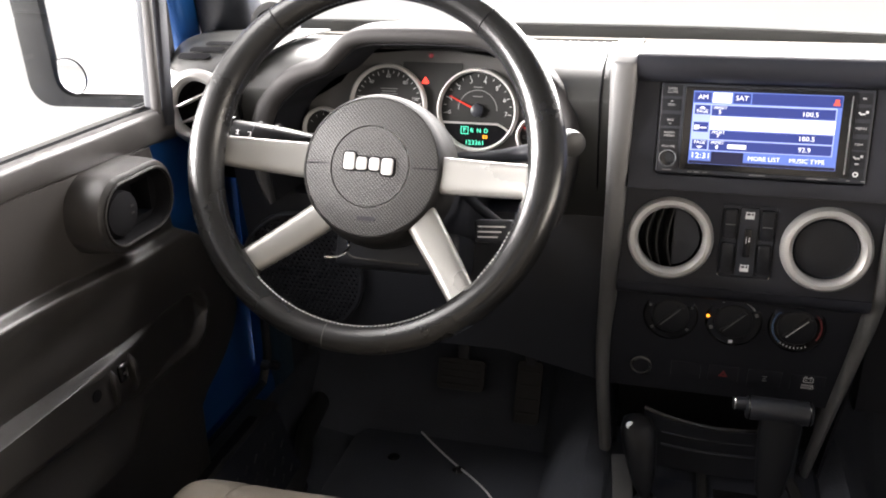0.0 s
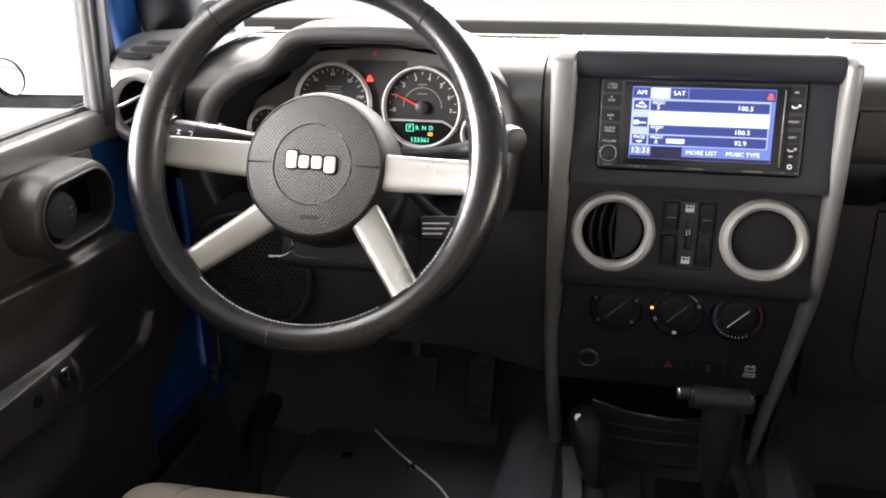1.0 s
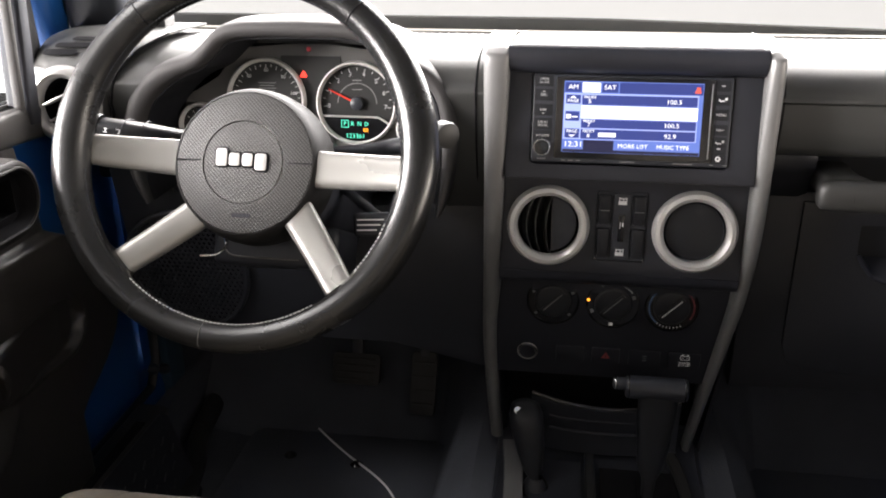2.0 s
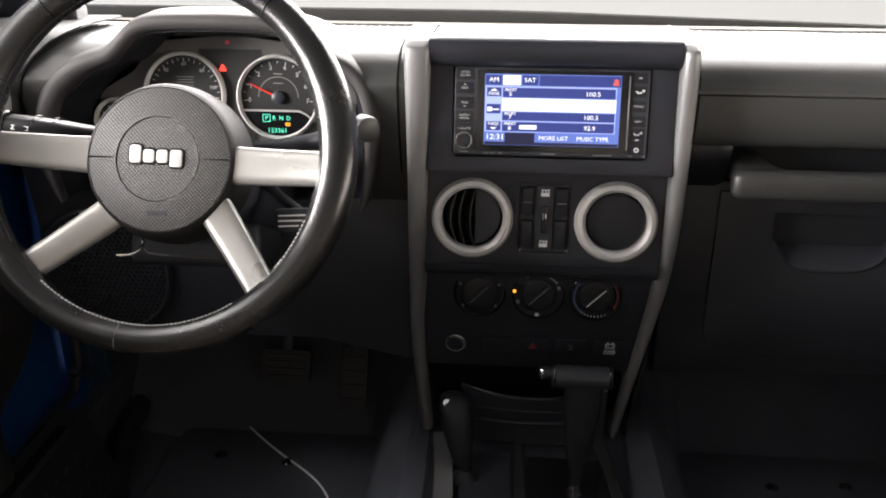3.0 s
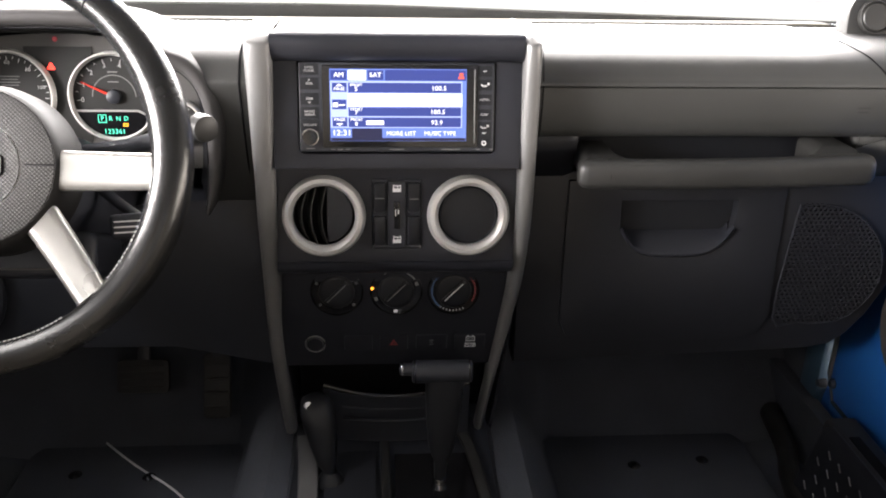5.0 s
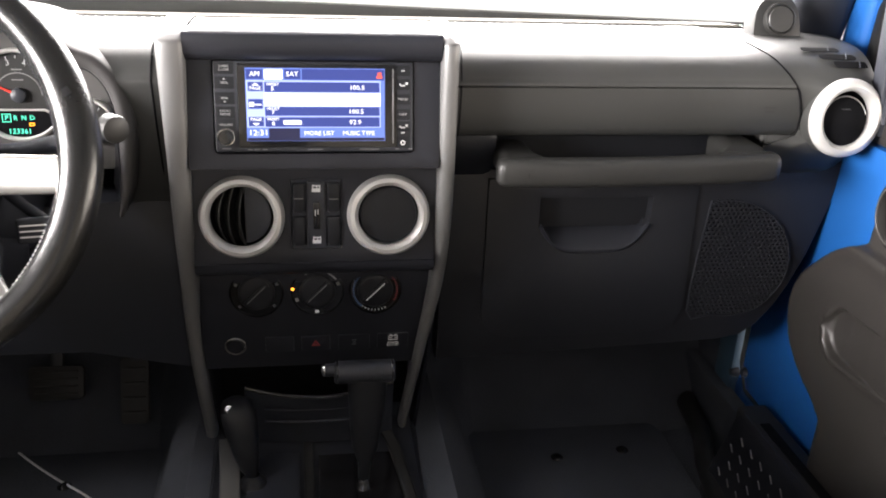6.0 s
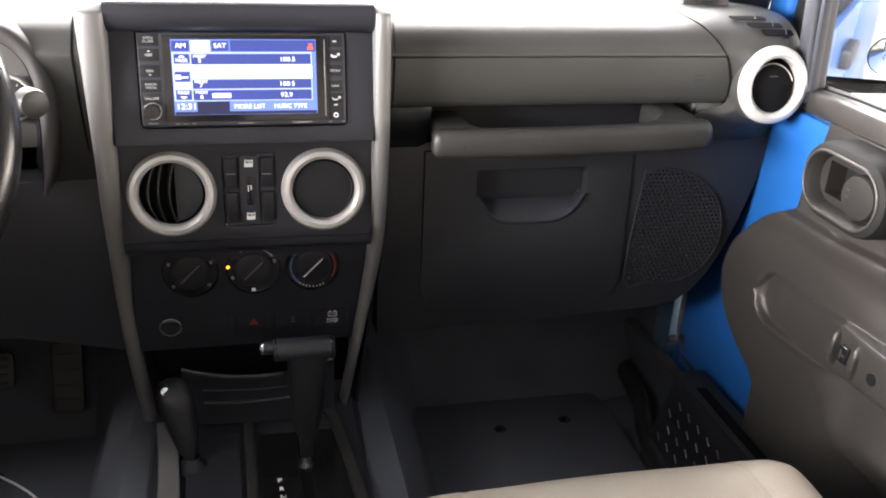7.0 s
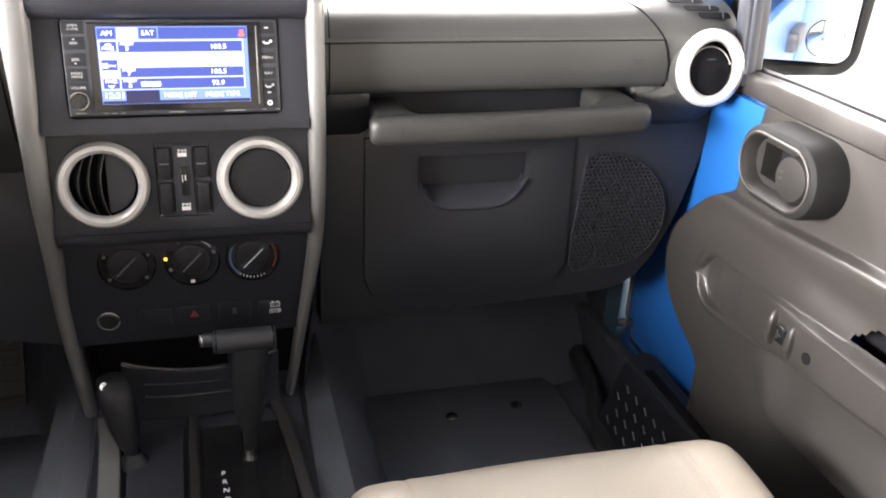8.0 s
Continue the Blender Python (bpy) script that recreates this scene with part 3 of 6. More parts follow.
# ---- air vents ----
def vent(parent, F, R, hole, depth, style):
    """A round vent: silver ring, dark cup, swivelling barrel with slats."""
    prof = [(hole, -0.010), (hole, 0.001), (hole + 0.0015, 0.0035), (hole + (R - hole) * 0.35, 0.0062), (hole + (R - hole) * 0.7, 0.0050), (R - 0.001, 0.001), (R, -0.003), (R, -0.008)]
    v = part("air_vent", lathe(prof, 64), SILVER, parent, "satin silver vent ring", F=F)
    # cup in near black, so its inner shade is in the colour
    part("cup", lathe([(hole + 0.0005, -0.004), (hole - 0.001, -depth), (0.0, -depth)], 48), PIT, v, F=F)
    if style == "disc":
        part("shutter", lathe([(hole - 0.002, -0.010), (hole - 0.003, -0.006), (hole - 0.006, -0.005), (0.012, -0.0035), (0, -0.0033)], 48), LEVER, v, "closed round black shutter", F=F)
        part("shutter_rim", lathe([(hole - 0.0035, -0.0055), (hole - 0.0025, -0.0042), (hole - 0.0015, -0.0055)], 48), BLACK, v, F=F)
    if style == "slats":
        for x in (-0.62, -0.32, 0.02):
            w = hole * math.sqrt(1 - x * x) * 0.97
            pts = [(x * hole - 0.006 * (1 - (t / w) ** 2), t, -0.008 - 0.010 * (t / w) ** 2) for t in np.linspace(-w, w, 15)]
            part("slat", sweep(pts, rrect(0.0016, 0.018, 0.0006, 2), up=(0.35, 0, 1)), GRAB, v, F=F)
        part("barrel_face", plate([(hole * (0.06 + 0.86 * math.cos(a)), hole * 0.93 * math.sin(a)) for a in np.linspace(-1.55, 1.55, 24)], -0.016, -0.011, bevel=0.002), BLACK, v, F=F)
    if style == "tilted":
        T = F @ at(0, -0.0035, -0.004) @ Matrix.Rotation(radians(-7), 4, "X")
        hb = hole * 0.90
        part("barrel", lathe([(hb - 0.0015, -0.012), (hb, -0.003), (hb - 0.003, -0.0005), (0, 0.001)], 48), PIT, v, "swivelled black vent barrel", F=T)
        part("barrel_edge", lathe([(hb - 0.0012, -0.0012), (hb - 0.0005, 0.0), (hb + 0.0003, -0.0016)], 48, 150, 15), SILVER, v, F=T)
        part("finger_tab", box(0.012, 0.0016, 0.002, 0.0006, c=(0, hole * 0.42, 0.001)), BLACK, v, F=T)
    if style == "crossed":
        for k, y in enumerate((0.012, -0.010)):
            # slats in silver: their lit edges are put into the colour
            part("slat", box(hole * 1.7, 0.003, 0.014, 0.001, c=(0, y, -0.008)), SILVER if k < 2 else BLACK, v, "slanted slat in silver for its lit edge", F=F @ at(0, 0, 0, 24))
    return v


# end caps with their round vents
CAPLINE = [(0.125, 0.634), (0.088, 0.638), (0.066, 0.652), (0.051, 0.678), (0.042, 0.706), (0.038, 0.730), (0.035, 0.752), (0.034, 0.766), (0.037, 0.777), (0.045, 0.788), (0.058, 0.799), (0.080, 0.808), (0.110, 0.8125), (0.16, 0.813), (0.24, 0.809)]
capline = [(p.x, p.y) for p in curve_pts([(a, b, 0) for a, b in CAPLINE], 5)]


def end_cap(side, cx, cz):
    off = cz - 0.735
    F = basis((cx, 0.015, cz), (1, 0.06 * side, 0), (0, 0.12, 1))
    xo = cx + side * (0.076 if side > 0 else 0.082)

    def skin(s, u):
        # s along the profile, u from the joint with the dash to the rounded outer side
        k = s * (len(capline) - 1)
        a = min(int(k), len(capline) - 2)
        y, z = [capline[a][q] + (capline[a + 1][q] - capline[a][q]) * (k - a) for q in (0, 1)]
        xi = cx - 0.667 * side + side * (end_x(z, y) + 0.002) if z > 0.7035 else cx - 0.667 * side + side * (0.6145 - min(0.036, (0.7035 - z) * 3.0))
        x = xi + (xo - xi) * u
        bulge = 0.019 * min(1.0, u / 0.22) * math.exp(-((x - cx) / 0.066) ** 2 - ((z - 0.735) / 0.058) ** 2)
        away = 0.055 * max(0.0, (u - 0.55) / 0.45) ** 2.2
        return Vector((x, y - bulge + away, z + off - 0.008 * max(0.0, (u - 0.5) / 0.5) ** 2 * (1 if z > 0.78 else 0)))

    n = len(capline)
    rows = [[skin(i / (n - 1), k / 36) for k in range(37)] for i in range(n)]
    cap = part("end_cap", surface(rows, 0.003, lambda c: math.hypot(c.x - cx, c.z - cz) > 0.040), DASH, dash, "rounded grey end of the dashboard", angle=60)
    v = vent(dash, F, 0.0500, 0.0350, 0.03, "tilted" if side > 0 else "crossed")
    part("collar", lathe([(0.0485, -0.004), (0.0490, -0.012), (0.0475, -0.060)], 48), DASH, v, F=F)
    for k, s0 in enumerate((0.780, 0.733, 0.686)):  # demister slots
        u0 = 0.44 + 0.07 * k
        ds = 0.00525 / (skin(s0 + 0.01, u0) - skin(s0, u0)).length * 0.01
        du = 0.025 / (skin(s0, u0 + 0.02) - skin(s0, u0)).length * 0.02

        def lift(s, u):
            a = (skin(s, u + 0.01) - skin(s, u - 0.01)).cross(skin(s + 0.01, u) - skin(s - 0.01, u)).normalized()
            if a.y > 0 and a.z < 0.2 or a.z < -0.2:
                a = -a
            return skin(s, u) + a * 0.0036

        rows = []
        for i in range(7):
            g = -1 + i / 3
            w = 1 - 0.10 * abs(g) ** 3
            rows.append([lift(s0 + ds * g, u0 + du * w * (-1 + m / 6)) for m in range(13)])
        part("defrost_slot", surface(rows, 0.0008), PIT, cap, "black side window demister slot")
        if side > 0:
            rib = [lift(s0 + ds * g, u0 + du * (0.42 + 0.12 * g)) for g in (-1, -0.5, 0, 0.5, 1)]
            part("slot_rib", sweep(rib, oval(0.0008, 0.0012, 6)), BLACK, cap)
    return cap


end_cap(1, 0.668, 0.735)
end_cap(-1, -0.707, 0.746)
part("joint_line", sweep([(end_x(z, 0) + 0.001, y - 0.0003, z) for y, z in [(0.05, 0.704), (0.040, 0.716), (0.036, 0.735), (0.0345, 0.755), (0.034, 0.766), (0.037, 0.777), (0.045, 0.788), (0.058, 0.799), (0.080, 0.808), (0.11, 0.8127)]], oval(0.0012, 0.0012, 6), up=(1, 0, 0)), PIT, dash)

part("joint_line", sweep([(-0.039 - end_x(z, 0), y - 0.0003, z + 0.011) for y, z in [(0.050, 0.682), (0.042, 0.706), (0.040, 0.716), (0.036, 0.735), (0.0345, 0.755), (0.034, 0.766), (0.037, 0.777), (0.045, 0.788), (0.058, 0.799), (0.080, 0.808), (0.11, 0.8127)]], oval(0.0016, 0.0016, 6), up=(1, 0, 0)), PIT, dash)
# joint round the panel beside the instruments
seam = [(-0.181, y - 0.0002, z + 0.0002) for y, z in [(0.066, 0.65), (0.055, 0.68), (0.042, 0.73), (0.034, 0.766), (0.037, 0.777), (0.045, 0.788), (0.058, 0.799), (0.080, 0.808), (0.110, 0.8127)]]
seam += [(-0.184, 0.140, 0.8132), (-0.192, 0.165, 0.8131), (-0.206, 0.178, 0.8125), (-0.230, 0.183, 0.8123), (-0.29, 0.183, 0.8123), (-0.36, 0.180, 0.8124)]
part("joint_line", sweep(curve_pts(seam, 3), oval(0.0013, 0.0013, 6), up=(1, 0, 0.3)), PIT, dash)

seam2 = [(0.1735 + 0.004 * max(0.0, (z - 0.77) / 0.04) ** 2, y - 0.0003, z) for y, z in [(0.047, 0.704), (0.040, 0.716), (0.036, 0.735), (0.0345, 0.755), (0.034, 0.766), (0.037, 0.777), (0.045, 0.788), (0.058, 0.799), (0.080, 0.8082), (0.110, 0.8127)]]
part("joint_line", sweep(seam2, oval(0.0009, 0.0009, 6), up=(1, 0, 0.3)), PIT, dash)
# rear edge of the dash top: defroster strip by the glass
part("defroster_strip", surface([[(x, y, z) for x in np.linspace(-0.66, 0.63, 30)] for y, z in ((0.268, 0.8065), (0.270, 0.8095), (0.300, 0.8075), (0.335, 0.8035), (0.340, 0.798))], 0.002), STRIP, dash, "long grey defroster strip under the glass")
for x0, x1 in ((-0.30, -0.17), (0.17, 0.30), (0.36, 0.52), (-0.55, -0.40)):
    for k in range(int((x1 - x0) / 0.012)):
        part("defrost_slot", box(0.009, 0.012, 0.002, 0.0005, 1, c=(x0 + 0.012 * k, 0.258, 0.8078)), PIT, dash)

part("glass_seal", surface([[(x, y, z + 0.0085 - 0.010 * max(0, x + 0.1) - 0.016 * max(0, x)) for x in np.linspace(-0.74, 0.70, 25)] for y, z in ((0.3455, 0.775), (0.3445, 0.8045), (0.3450, 0.8105), (0.3475, 0.8125), (0.352, 0.8115))], 0.002), RUBBER, dash, "black rubber seal under the glass")
# brackets where the windscreen frame folds, with round caps
for side, cx in ((-1, -0.665), (1, 0.635)):
    arch = [(-0.037, 0.0), (0.037, 0.0), (0.0345, 0.030)] + [(0.0335 * math.cos(a), 0.036 + 0.0335 * math.sin(a)) for a in np.linspace(0, math.pi, 17)] + [(-0.0345, 0.030)]
    br = part("frame_bracket", plate(arch, -0.03, 0.0, bevel=0.005), GRAB, dash, "grey rounded windscreen hinge cover", F=basis((cx, 0.16, 0.800), (1, 0, 0), (0, 0.3, 1)))
    CF = basis((cx + 0.001, 0.1655, 0.834), (1, 0, 0), (0, 0.3, 1))
    cap_ = part("round_cap", lathe([(0.0190, -0.004), (0.0190, 0.002), (0.017, 0.0045), (0.0, 0.0052)], 32), GRAB, br, "round dark cap", F=CF)
    part("cap_rim", lathe([(0.0190, -0.004), (0.0196, 0.0025), (0.0210, 0.0035), (0.0225, 0.0025), (0.0230, -0.004)], 36), GRAB, cap_, F=CF)


# ---- centre stack ----
stack = thing("centre_stack", (0, 0.12, 0.28), "black centre stack with graphite silver side trims", "centre console")
upF = basis((0, 0.0095, 0.75), (1, 0, 0), (0, 0.19, 1))
midF = basis((0, 0.012, 0.617), (1, 0, 0), (0, 0.05, 1))
lowkF = basis((0, 0.0575, 0.46), (1, 0, 0), (0, -0.17, 1))
ventF = basis((0, 0.0085, 0.617), (1, 0, 0), (0, 0.15, 1))
# upper bezel round the radio, with an overhanging brow
part("radio_bezel", plate([(-0.141, -0.071), (0.144, -0.071), (0.144, 0.060), (-0.141, 0.060)], -0.03, 0.004, holes=[rrect(0.225, 0.106, 0.006, 4, 0.0005, 0.0)], bevel=0.002), PANEL, stack, F=upF)
rows = [[(x, y, z) for x in np.linspace(-0.1395, 0.1435, 12)] for y, z in ((0.020, 0.800), (0.008, 0.8025), (0.001, 0.806), (-0.0035, 0.812), (-0.0045, 0.822), (-0.0035, 0.8305), (-0.001, 0.8335), (0.006, 0.8345))]
part("brow", surface(rows, 0.003), PANEL, stack, "dark overhanging brow", angle=60)
secs = []
for y, ins in ((-0.001, 0.006), (0.000, 0.0025), (0.003, 0.0005), (0.008, 0.0), (0.084, 0.0), (0.094, 0.003), (0.098, 0.008)):
    secs.append([(0.0030 + a, y, 0.8235 + b) for a, b in rrect(0.2860 - 2 * ins, 0.0245 - 2 * ins, 0.0100 - ins, 6)])
part("top_cap", loft(secs), TRIM, stack, "graphite silver top cap", angle=60)

# middle panel with the round vents and window switches
part("vent_panel", plate([(-0.144, 0.066), (0.145, 0.066), (0.1445, -0.062), (-0.1465, -0.062)], -0.025, 0.0, holes=[circle(0.046, 40, -0.0865, 0.0), circle(0.046, 40, 0.0855, 0.0), rrect(0.060, 0.088, 0.003, 3, 0, 0)], bevel=0.002), PANEL, stack, F=midF)
vent(stack, ventF @ at(-0.0875, 0.0, 0.004), 0.0502, 0.0372, 0.03, "slats")
vent(stack, ventF @ at(0.0865, 0.0, 0.004), 0.0502, 0.0368, 0.03, "disc")
for x in (-0.0875, 0.0865):
    part("vent_collar", lathe([(0.0485, 0.0), (0.0490, -0.012), (0.0490, -0.022)], 48), PANEL, stack, F=ventF @ at(x, 0.0))
chin = [[(x, y, z) for x in np.linspace(-0.1465, 0.1445, 12)] for y, z in ((0.0092, 0.556), (0.0100, 0.549), (0.0140, 0.542), (0.0230, 0.537), (0.0460, 0.533))]
part("panel_chin", surface(chin, 0.002), PANEL, stack, angle=60)
sw = part("switch_panel", plate(rrect(0.0592, 0.0872, 0.003, 3), -0.012, -0.002), BLACK, stack, "black window switch panel", F=midF)
for x in (-0.0205, 0.0205):
    for y in (0.021, -0.021):
        part("window_switch", loft([[(x + a, y + b, -0.003) for a, b in rrect(0.0165, 0.038, 0.003, 3)], [(x + a, y + b + 0.001, 0.003) for a, b in rrect(0.0145, 0.036, 0.003, 3)],
                                    [(x + a, y + b * 0.92 + 0.003, 0.0045) for a, b in rrect(0.012, 0.030, 0.003, 3)]]), LEVER, sw, F=midF)
    part("switch_line", bar(0.011, 0.0012), GREYINK, sw, F=midF @ at(x, 0.022 if x < 0 else 0.021, 0.0052))
part("centre_strip", plate(rrect(0.021, 0.084, 0.002, 3), -0.003, 0.0015, bevel=0.0008), BLACK, sw, F=midF)
for y in (0.033, -0.032):
    part("door_icon", join(moved(bar(0.010, 0.0045), at(0, -0.0018)), moved(bar(0.008, 0.0012), at(0.0004, 0.0036)), moved(bar(0.0012, 0.006), at(-0.0038, 0.002)), moved(bar(0.0012, 0.006), at(0.0044, 0.002)), moved(bar(0.0012, 0.004), at(0.001, 0.002))),
         WHITEINK, sw, "white door symbol", F=midF @ at(0, y, 0.0018))
part("lock_rocker", box(0.0075, 0.034, 0.004, 0.001, c=(0, 0.0, 0.003)), GLOSSBLACK, sw, F=midF)
part("lock_mark", join(moved(bar(0.0008, 0.008), at(-0.0015, 0.002)), moved(bar(0.0012, 0.006), at(0.0018, 0.003))), WHITEINK, sw, F=midF @ at(0, 0.002, 0.0053))
for x in (-0.0285, 0.0285):
    part("screw", lathe([(0.0012, 0), (0.0009, 0.0008), (0, 0.001)], 10), CHROME, sw, F=midF @ at(x, -0.0425, -0.0015))

# lower panel with the climate dials
part("climate_panel", plate([(-0.154, 0.085), (0.150, 0.085), (0.146, 0.03), (0.138, -0.05), (0.131, -0.090), (-0.155, -0.090), (-0.156, 0.0)], -0.02, 0.0, bevel=0.002), PANEL, stack, F=lowkF)
KZ = 0.0365


def dial(x, ticks, pointer):
    K = basis(lowkF @ Vector((x, KZ, 0.001)), (1, 0, 0), (0, 0.02, 1))
    d = part("climate_dial", lathe([(0.0345, -0.010), (0.0345, 0.002), (0.0332, 0.003), (0.0322, 0.0018), (0.0, 0.0018)], 56), GLOSSBLACK, stack, "round black climate dial", F=K)
    part("dial_knob", lathe([(0.0235, 0.0015), (0.0232, 0.0034), (0.0220, 0.0046), (0.019, 0.0052), (0.0, 0.0053)], 40), LEVER, d, F=K)
    part("knob_grip", box(0.007, 0.040, 0.004, 0.0015, c=(0, 0, 0.0060)), LEVER, d, F=K @ at(0, 0, 0, pointer))
    part("pointer", bar(0.0011, 0.034), WHITEINK if x > 0.05 else GREYINK, d, F=K @ at(0, 0, 0.0083, pointer))
    for a, w, m in ticks:
        part("dial_mark", bar(0.0013 if w < 0.004 else 0.005, w if w < 0.004 else 0.004), m, d, F=K @ at(0, 0, 0.0024, a) @ at(0, 0.0285))
    return d


dial(-0.078, [(a, 0.0036, GREYINK) for a in (0, 4, 62, 66, -62, -66, 128, 132, -128, -132)], -45)
fan = dial(-0.0005, [(178, 0.005, WHITEINK), (112, 0.005, GREYINK), (-68, 0.005, GREYINK)], -45)
part("fan_arc", lathe([(0.0286, 0.0030), (0.0290, 0.0040), (0.0300, 0.0040), (0.0304, 0.0030)], 40, 86, 36), PRINT, fan, "thin pale arc", F=basis(lowkF @ Vector((-0.0005, KZ, 0.001)), (1, 0, 0), (0, 0.02, 1)))
dial(0.0745, [(6 * k, 0.0022, BLUEINK) for k in range(6, 25)] + [(-6 * k, 0.0022, REDINK) for k in range(6, 21)] + [(180 + 9 * k, 0.0022, PRINT) for k in range(-4, 4)], -45)
part("amber_lamp", lathe([(0.0022, 0), (0.002, 0.001), (0, 0.0014)], 16), LAMP_AMBER, stack, "glowing amber indicator", F=lowkF @ at(-0.0320, 0.0420, 0.003))
# row of switches under the dials
rowF = lowkF @ at(0, -0.051)
lt = part("lighter_socket", lathe([(0.0140, 0), (0.0140, 0.002), (0.0132, 0.003), (0.0124, 0.002), (0.0120, -0.004)], 40), SATIN, stack, "cigar lighter with thin chrome ring", F=rowF @ at(-0.110, 0))
part("lighter_knob", lathe([(0.0110, 0.001), (0.0105, 0.0035), (0.0, 0.004)], 32), PANEL, lt, F=rowF @ at(-0.110, 0))
for x, w in ((-0.052, 0.040), (-0.004, 0.040), (0.0475, 0.044), (0.100, 0.044)):
    part("switch_blank", box(w - 0.002, 0.026, 0.006, 0.0012, c=(0, 0, -0.0018)), PANEL, stack, F=rowF @ at(x, 0))
part("hazard_triangle", plate([(-0.0060, -0.0045), (0.0060, -0.0045), (0.0, 0.0060)], 0.0, 0.0004, holes=[[(-0.0018, -0.0022), (0.0018, -0.0022), (0.0, 0.0010)]]), REDINK, stack, "dim red hazard triangle", F=rowF @ at(-0.004, 0.001, 0.0016))
part("slider_icon", join(moved(bar(0.006, 0.0012), at(0, 0.004)), moved(bar(0.006, 0.0012), at(0, -0.003)), moved(bar(0.004, 0.0012), at(0, 0.0005))), GREYINK, stack, F=rowF @ at(0.0475, 0, 0.0016))
part("battery_icon", join(moved(bar(0.014, 0.001), at(0, 0.0085)), moved(bar(0.014, 0.001), at(0, 0.0005)), moved(bar(0.001, 0.008), at(-0.007, 0.0045)), moved(bar(0.001, 0.008), at(0.007, 0.0045)),
                          moved(bar(0.003, 0.0018), at(-0.004, 0.0105)), moved(bar(0.003, 0.0018), at(0.004, 0.0105)), moved(bar(0.003, 0.0009), at(-0.0035, 0.0045)), moved(bar(0.003, 0.0009), at(0.0035, 0.0045))), WHITEINK, stack, "white battery symbol", F=rowF @ at(0.1005, 0.002, 0.0016) @ Matrix.Scale(0.82, 4))
part("power_outlet_print", join(moved(writing("POWER", 0.0056), at(0, 0.0025)), moved(writing("OUTLET", 0.0056), at(0, -0.0025))), WHITEINK, stack, F=rowF @ at(0.1005, -0.0050, 0.0016) @ Matrix.Scale(0.78, 4))

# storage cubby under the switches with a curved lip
# near black back and roof carry the cubby's shade
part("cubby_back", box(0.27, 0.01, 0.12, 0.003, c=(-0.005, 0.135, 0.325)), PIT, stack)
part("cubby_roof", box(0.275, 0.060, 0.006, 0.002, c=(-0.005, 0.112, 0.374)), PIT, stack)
lipz = [(x, 0.052 - 0.012 * (1 - (x / 0.10) ** 2), 0.352 - 0.012 * (1 - (x / 0.10) ** 2)) for x in np.linspace(-0.10, 0.10, 17)]
part("cubby_lip", sweep(lipz, oval(0.003, 0.0035, 10)), GLOSSBLACK, stack, "curved glossy cubby lip")
part("cubby_front", surface([lipz, [(x, y + 0.012, 0.30) for x, y, z in lipz], [(x, y + 0.01, 0.262) for x, y, z in lipz]], 0.004), BLACK, stack)
for z in (0.318, 0.298):
    part("cubby_rib", sweep([(x, y + 0.004, z) for x, y, _ in lipz[2:-2]], oval(0.0022, 0.0022, 8)), BLACK, stack)


# side trims: a rounded strip from the top down to the tunnel
def side_trim(stations, sgn):
    rows = []
    for z, xo, xi, y, deep in stations:
        w = abs(xo - xi)
        rows.append([(xo, y + deep, z), (xo, y + 0.008, z), (xo - sgn * 0.0015, y + 0.003, z), (xo - sgn * 0.005, y, z), (xo - sgn * w * 0.5, y - 0.0012, z),
                     (xi + sgn * 0.005, y, z), (xi + sgn * 0.0015, y + 0.003, z), (xi, y + 0.008, z), (xi, y + 0.022, z)])
    smooth = [curve_pts([r[k] for r in rows], 4) for k in range(9)]
    t = part("side_trim", surface(smooth, 0.002), TRIM, stack, "graphite silver side trim", angle=50)
    return t


side_trim([(0.8356, -0.165, -0.139, 0.094, 0.012), (0.8360, -0.166, -0.138, 0.050, 0.04), (0.8345, -0.167, -0.138, 0.016, 0.07), (0.828, -0.1675, -0.138, -0.002, 0.07), (0.815, -0.168, -0.138, -0.009, 0.07), (0.75, -0.167, -0.140, -0.008, 0.07), (0.677, -0.166, -0.142, -0.006, 0.07), (0.60, -0.1665, -0.144, 0.0, 0.07),
           (0.52, -0.169, -0.147, 0.028, 0.06), (0.457, -0.171, -0.152, 0.048, 0.05), (0.40, -0.170, -0.152, 0.058, 0.05), (0.334, -0.166, -0.149, 0.067, 0.05), (0.26, -0.159, -0.143, 0.072, 0.05)], -1)
side_trim([(0.8356, 0.160, 0.1445, 0.094, 0.012), (0.8360, 0.161, 0.1445, 0.050, 0.04), (0.8345, 0.162, 0.1445, 0.016, 0.07), (0.828, 0.1625, 0.144, -0.002, 0.07), (0.815, 0.163, 0.144, -0.009, 0.07), (0.75, 0.1635, 0.144, -0.008, 0.07), (0.677, 0.164, 0.144, -0.006, 0.07), (0.60, 0.1635, 0.144, 0.0, 0.07),
           (0.52, 0.1625, 0.144, 0.028, 0.06), (0.457, 0.156, 0.138, 0.048, 0.05), (0.40, 0.147, 0.131, 0.058, 0.05), (0.334, 0.136, 0.123, 0.067, 0.05), (0.26, 0.123, 0.112, 0.072, 0.05)], 1)
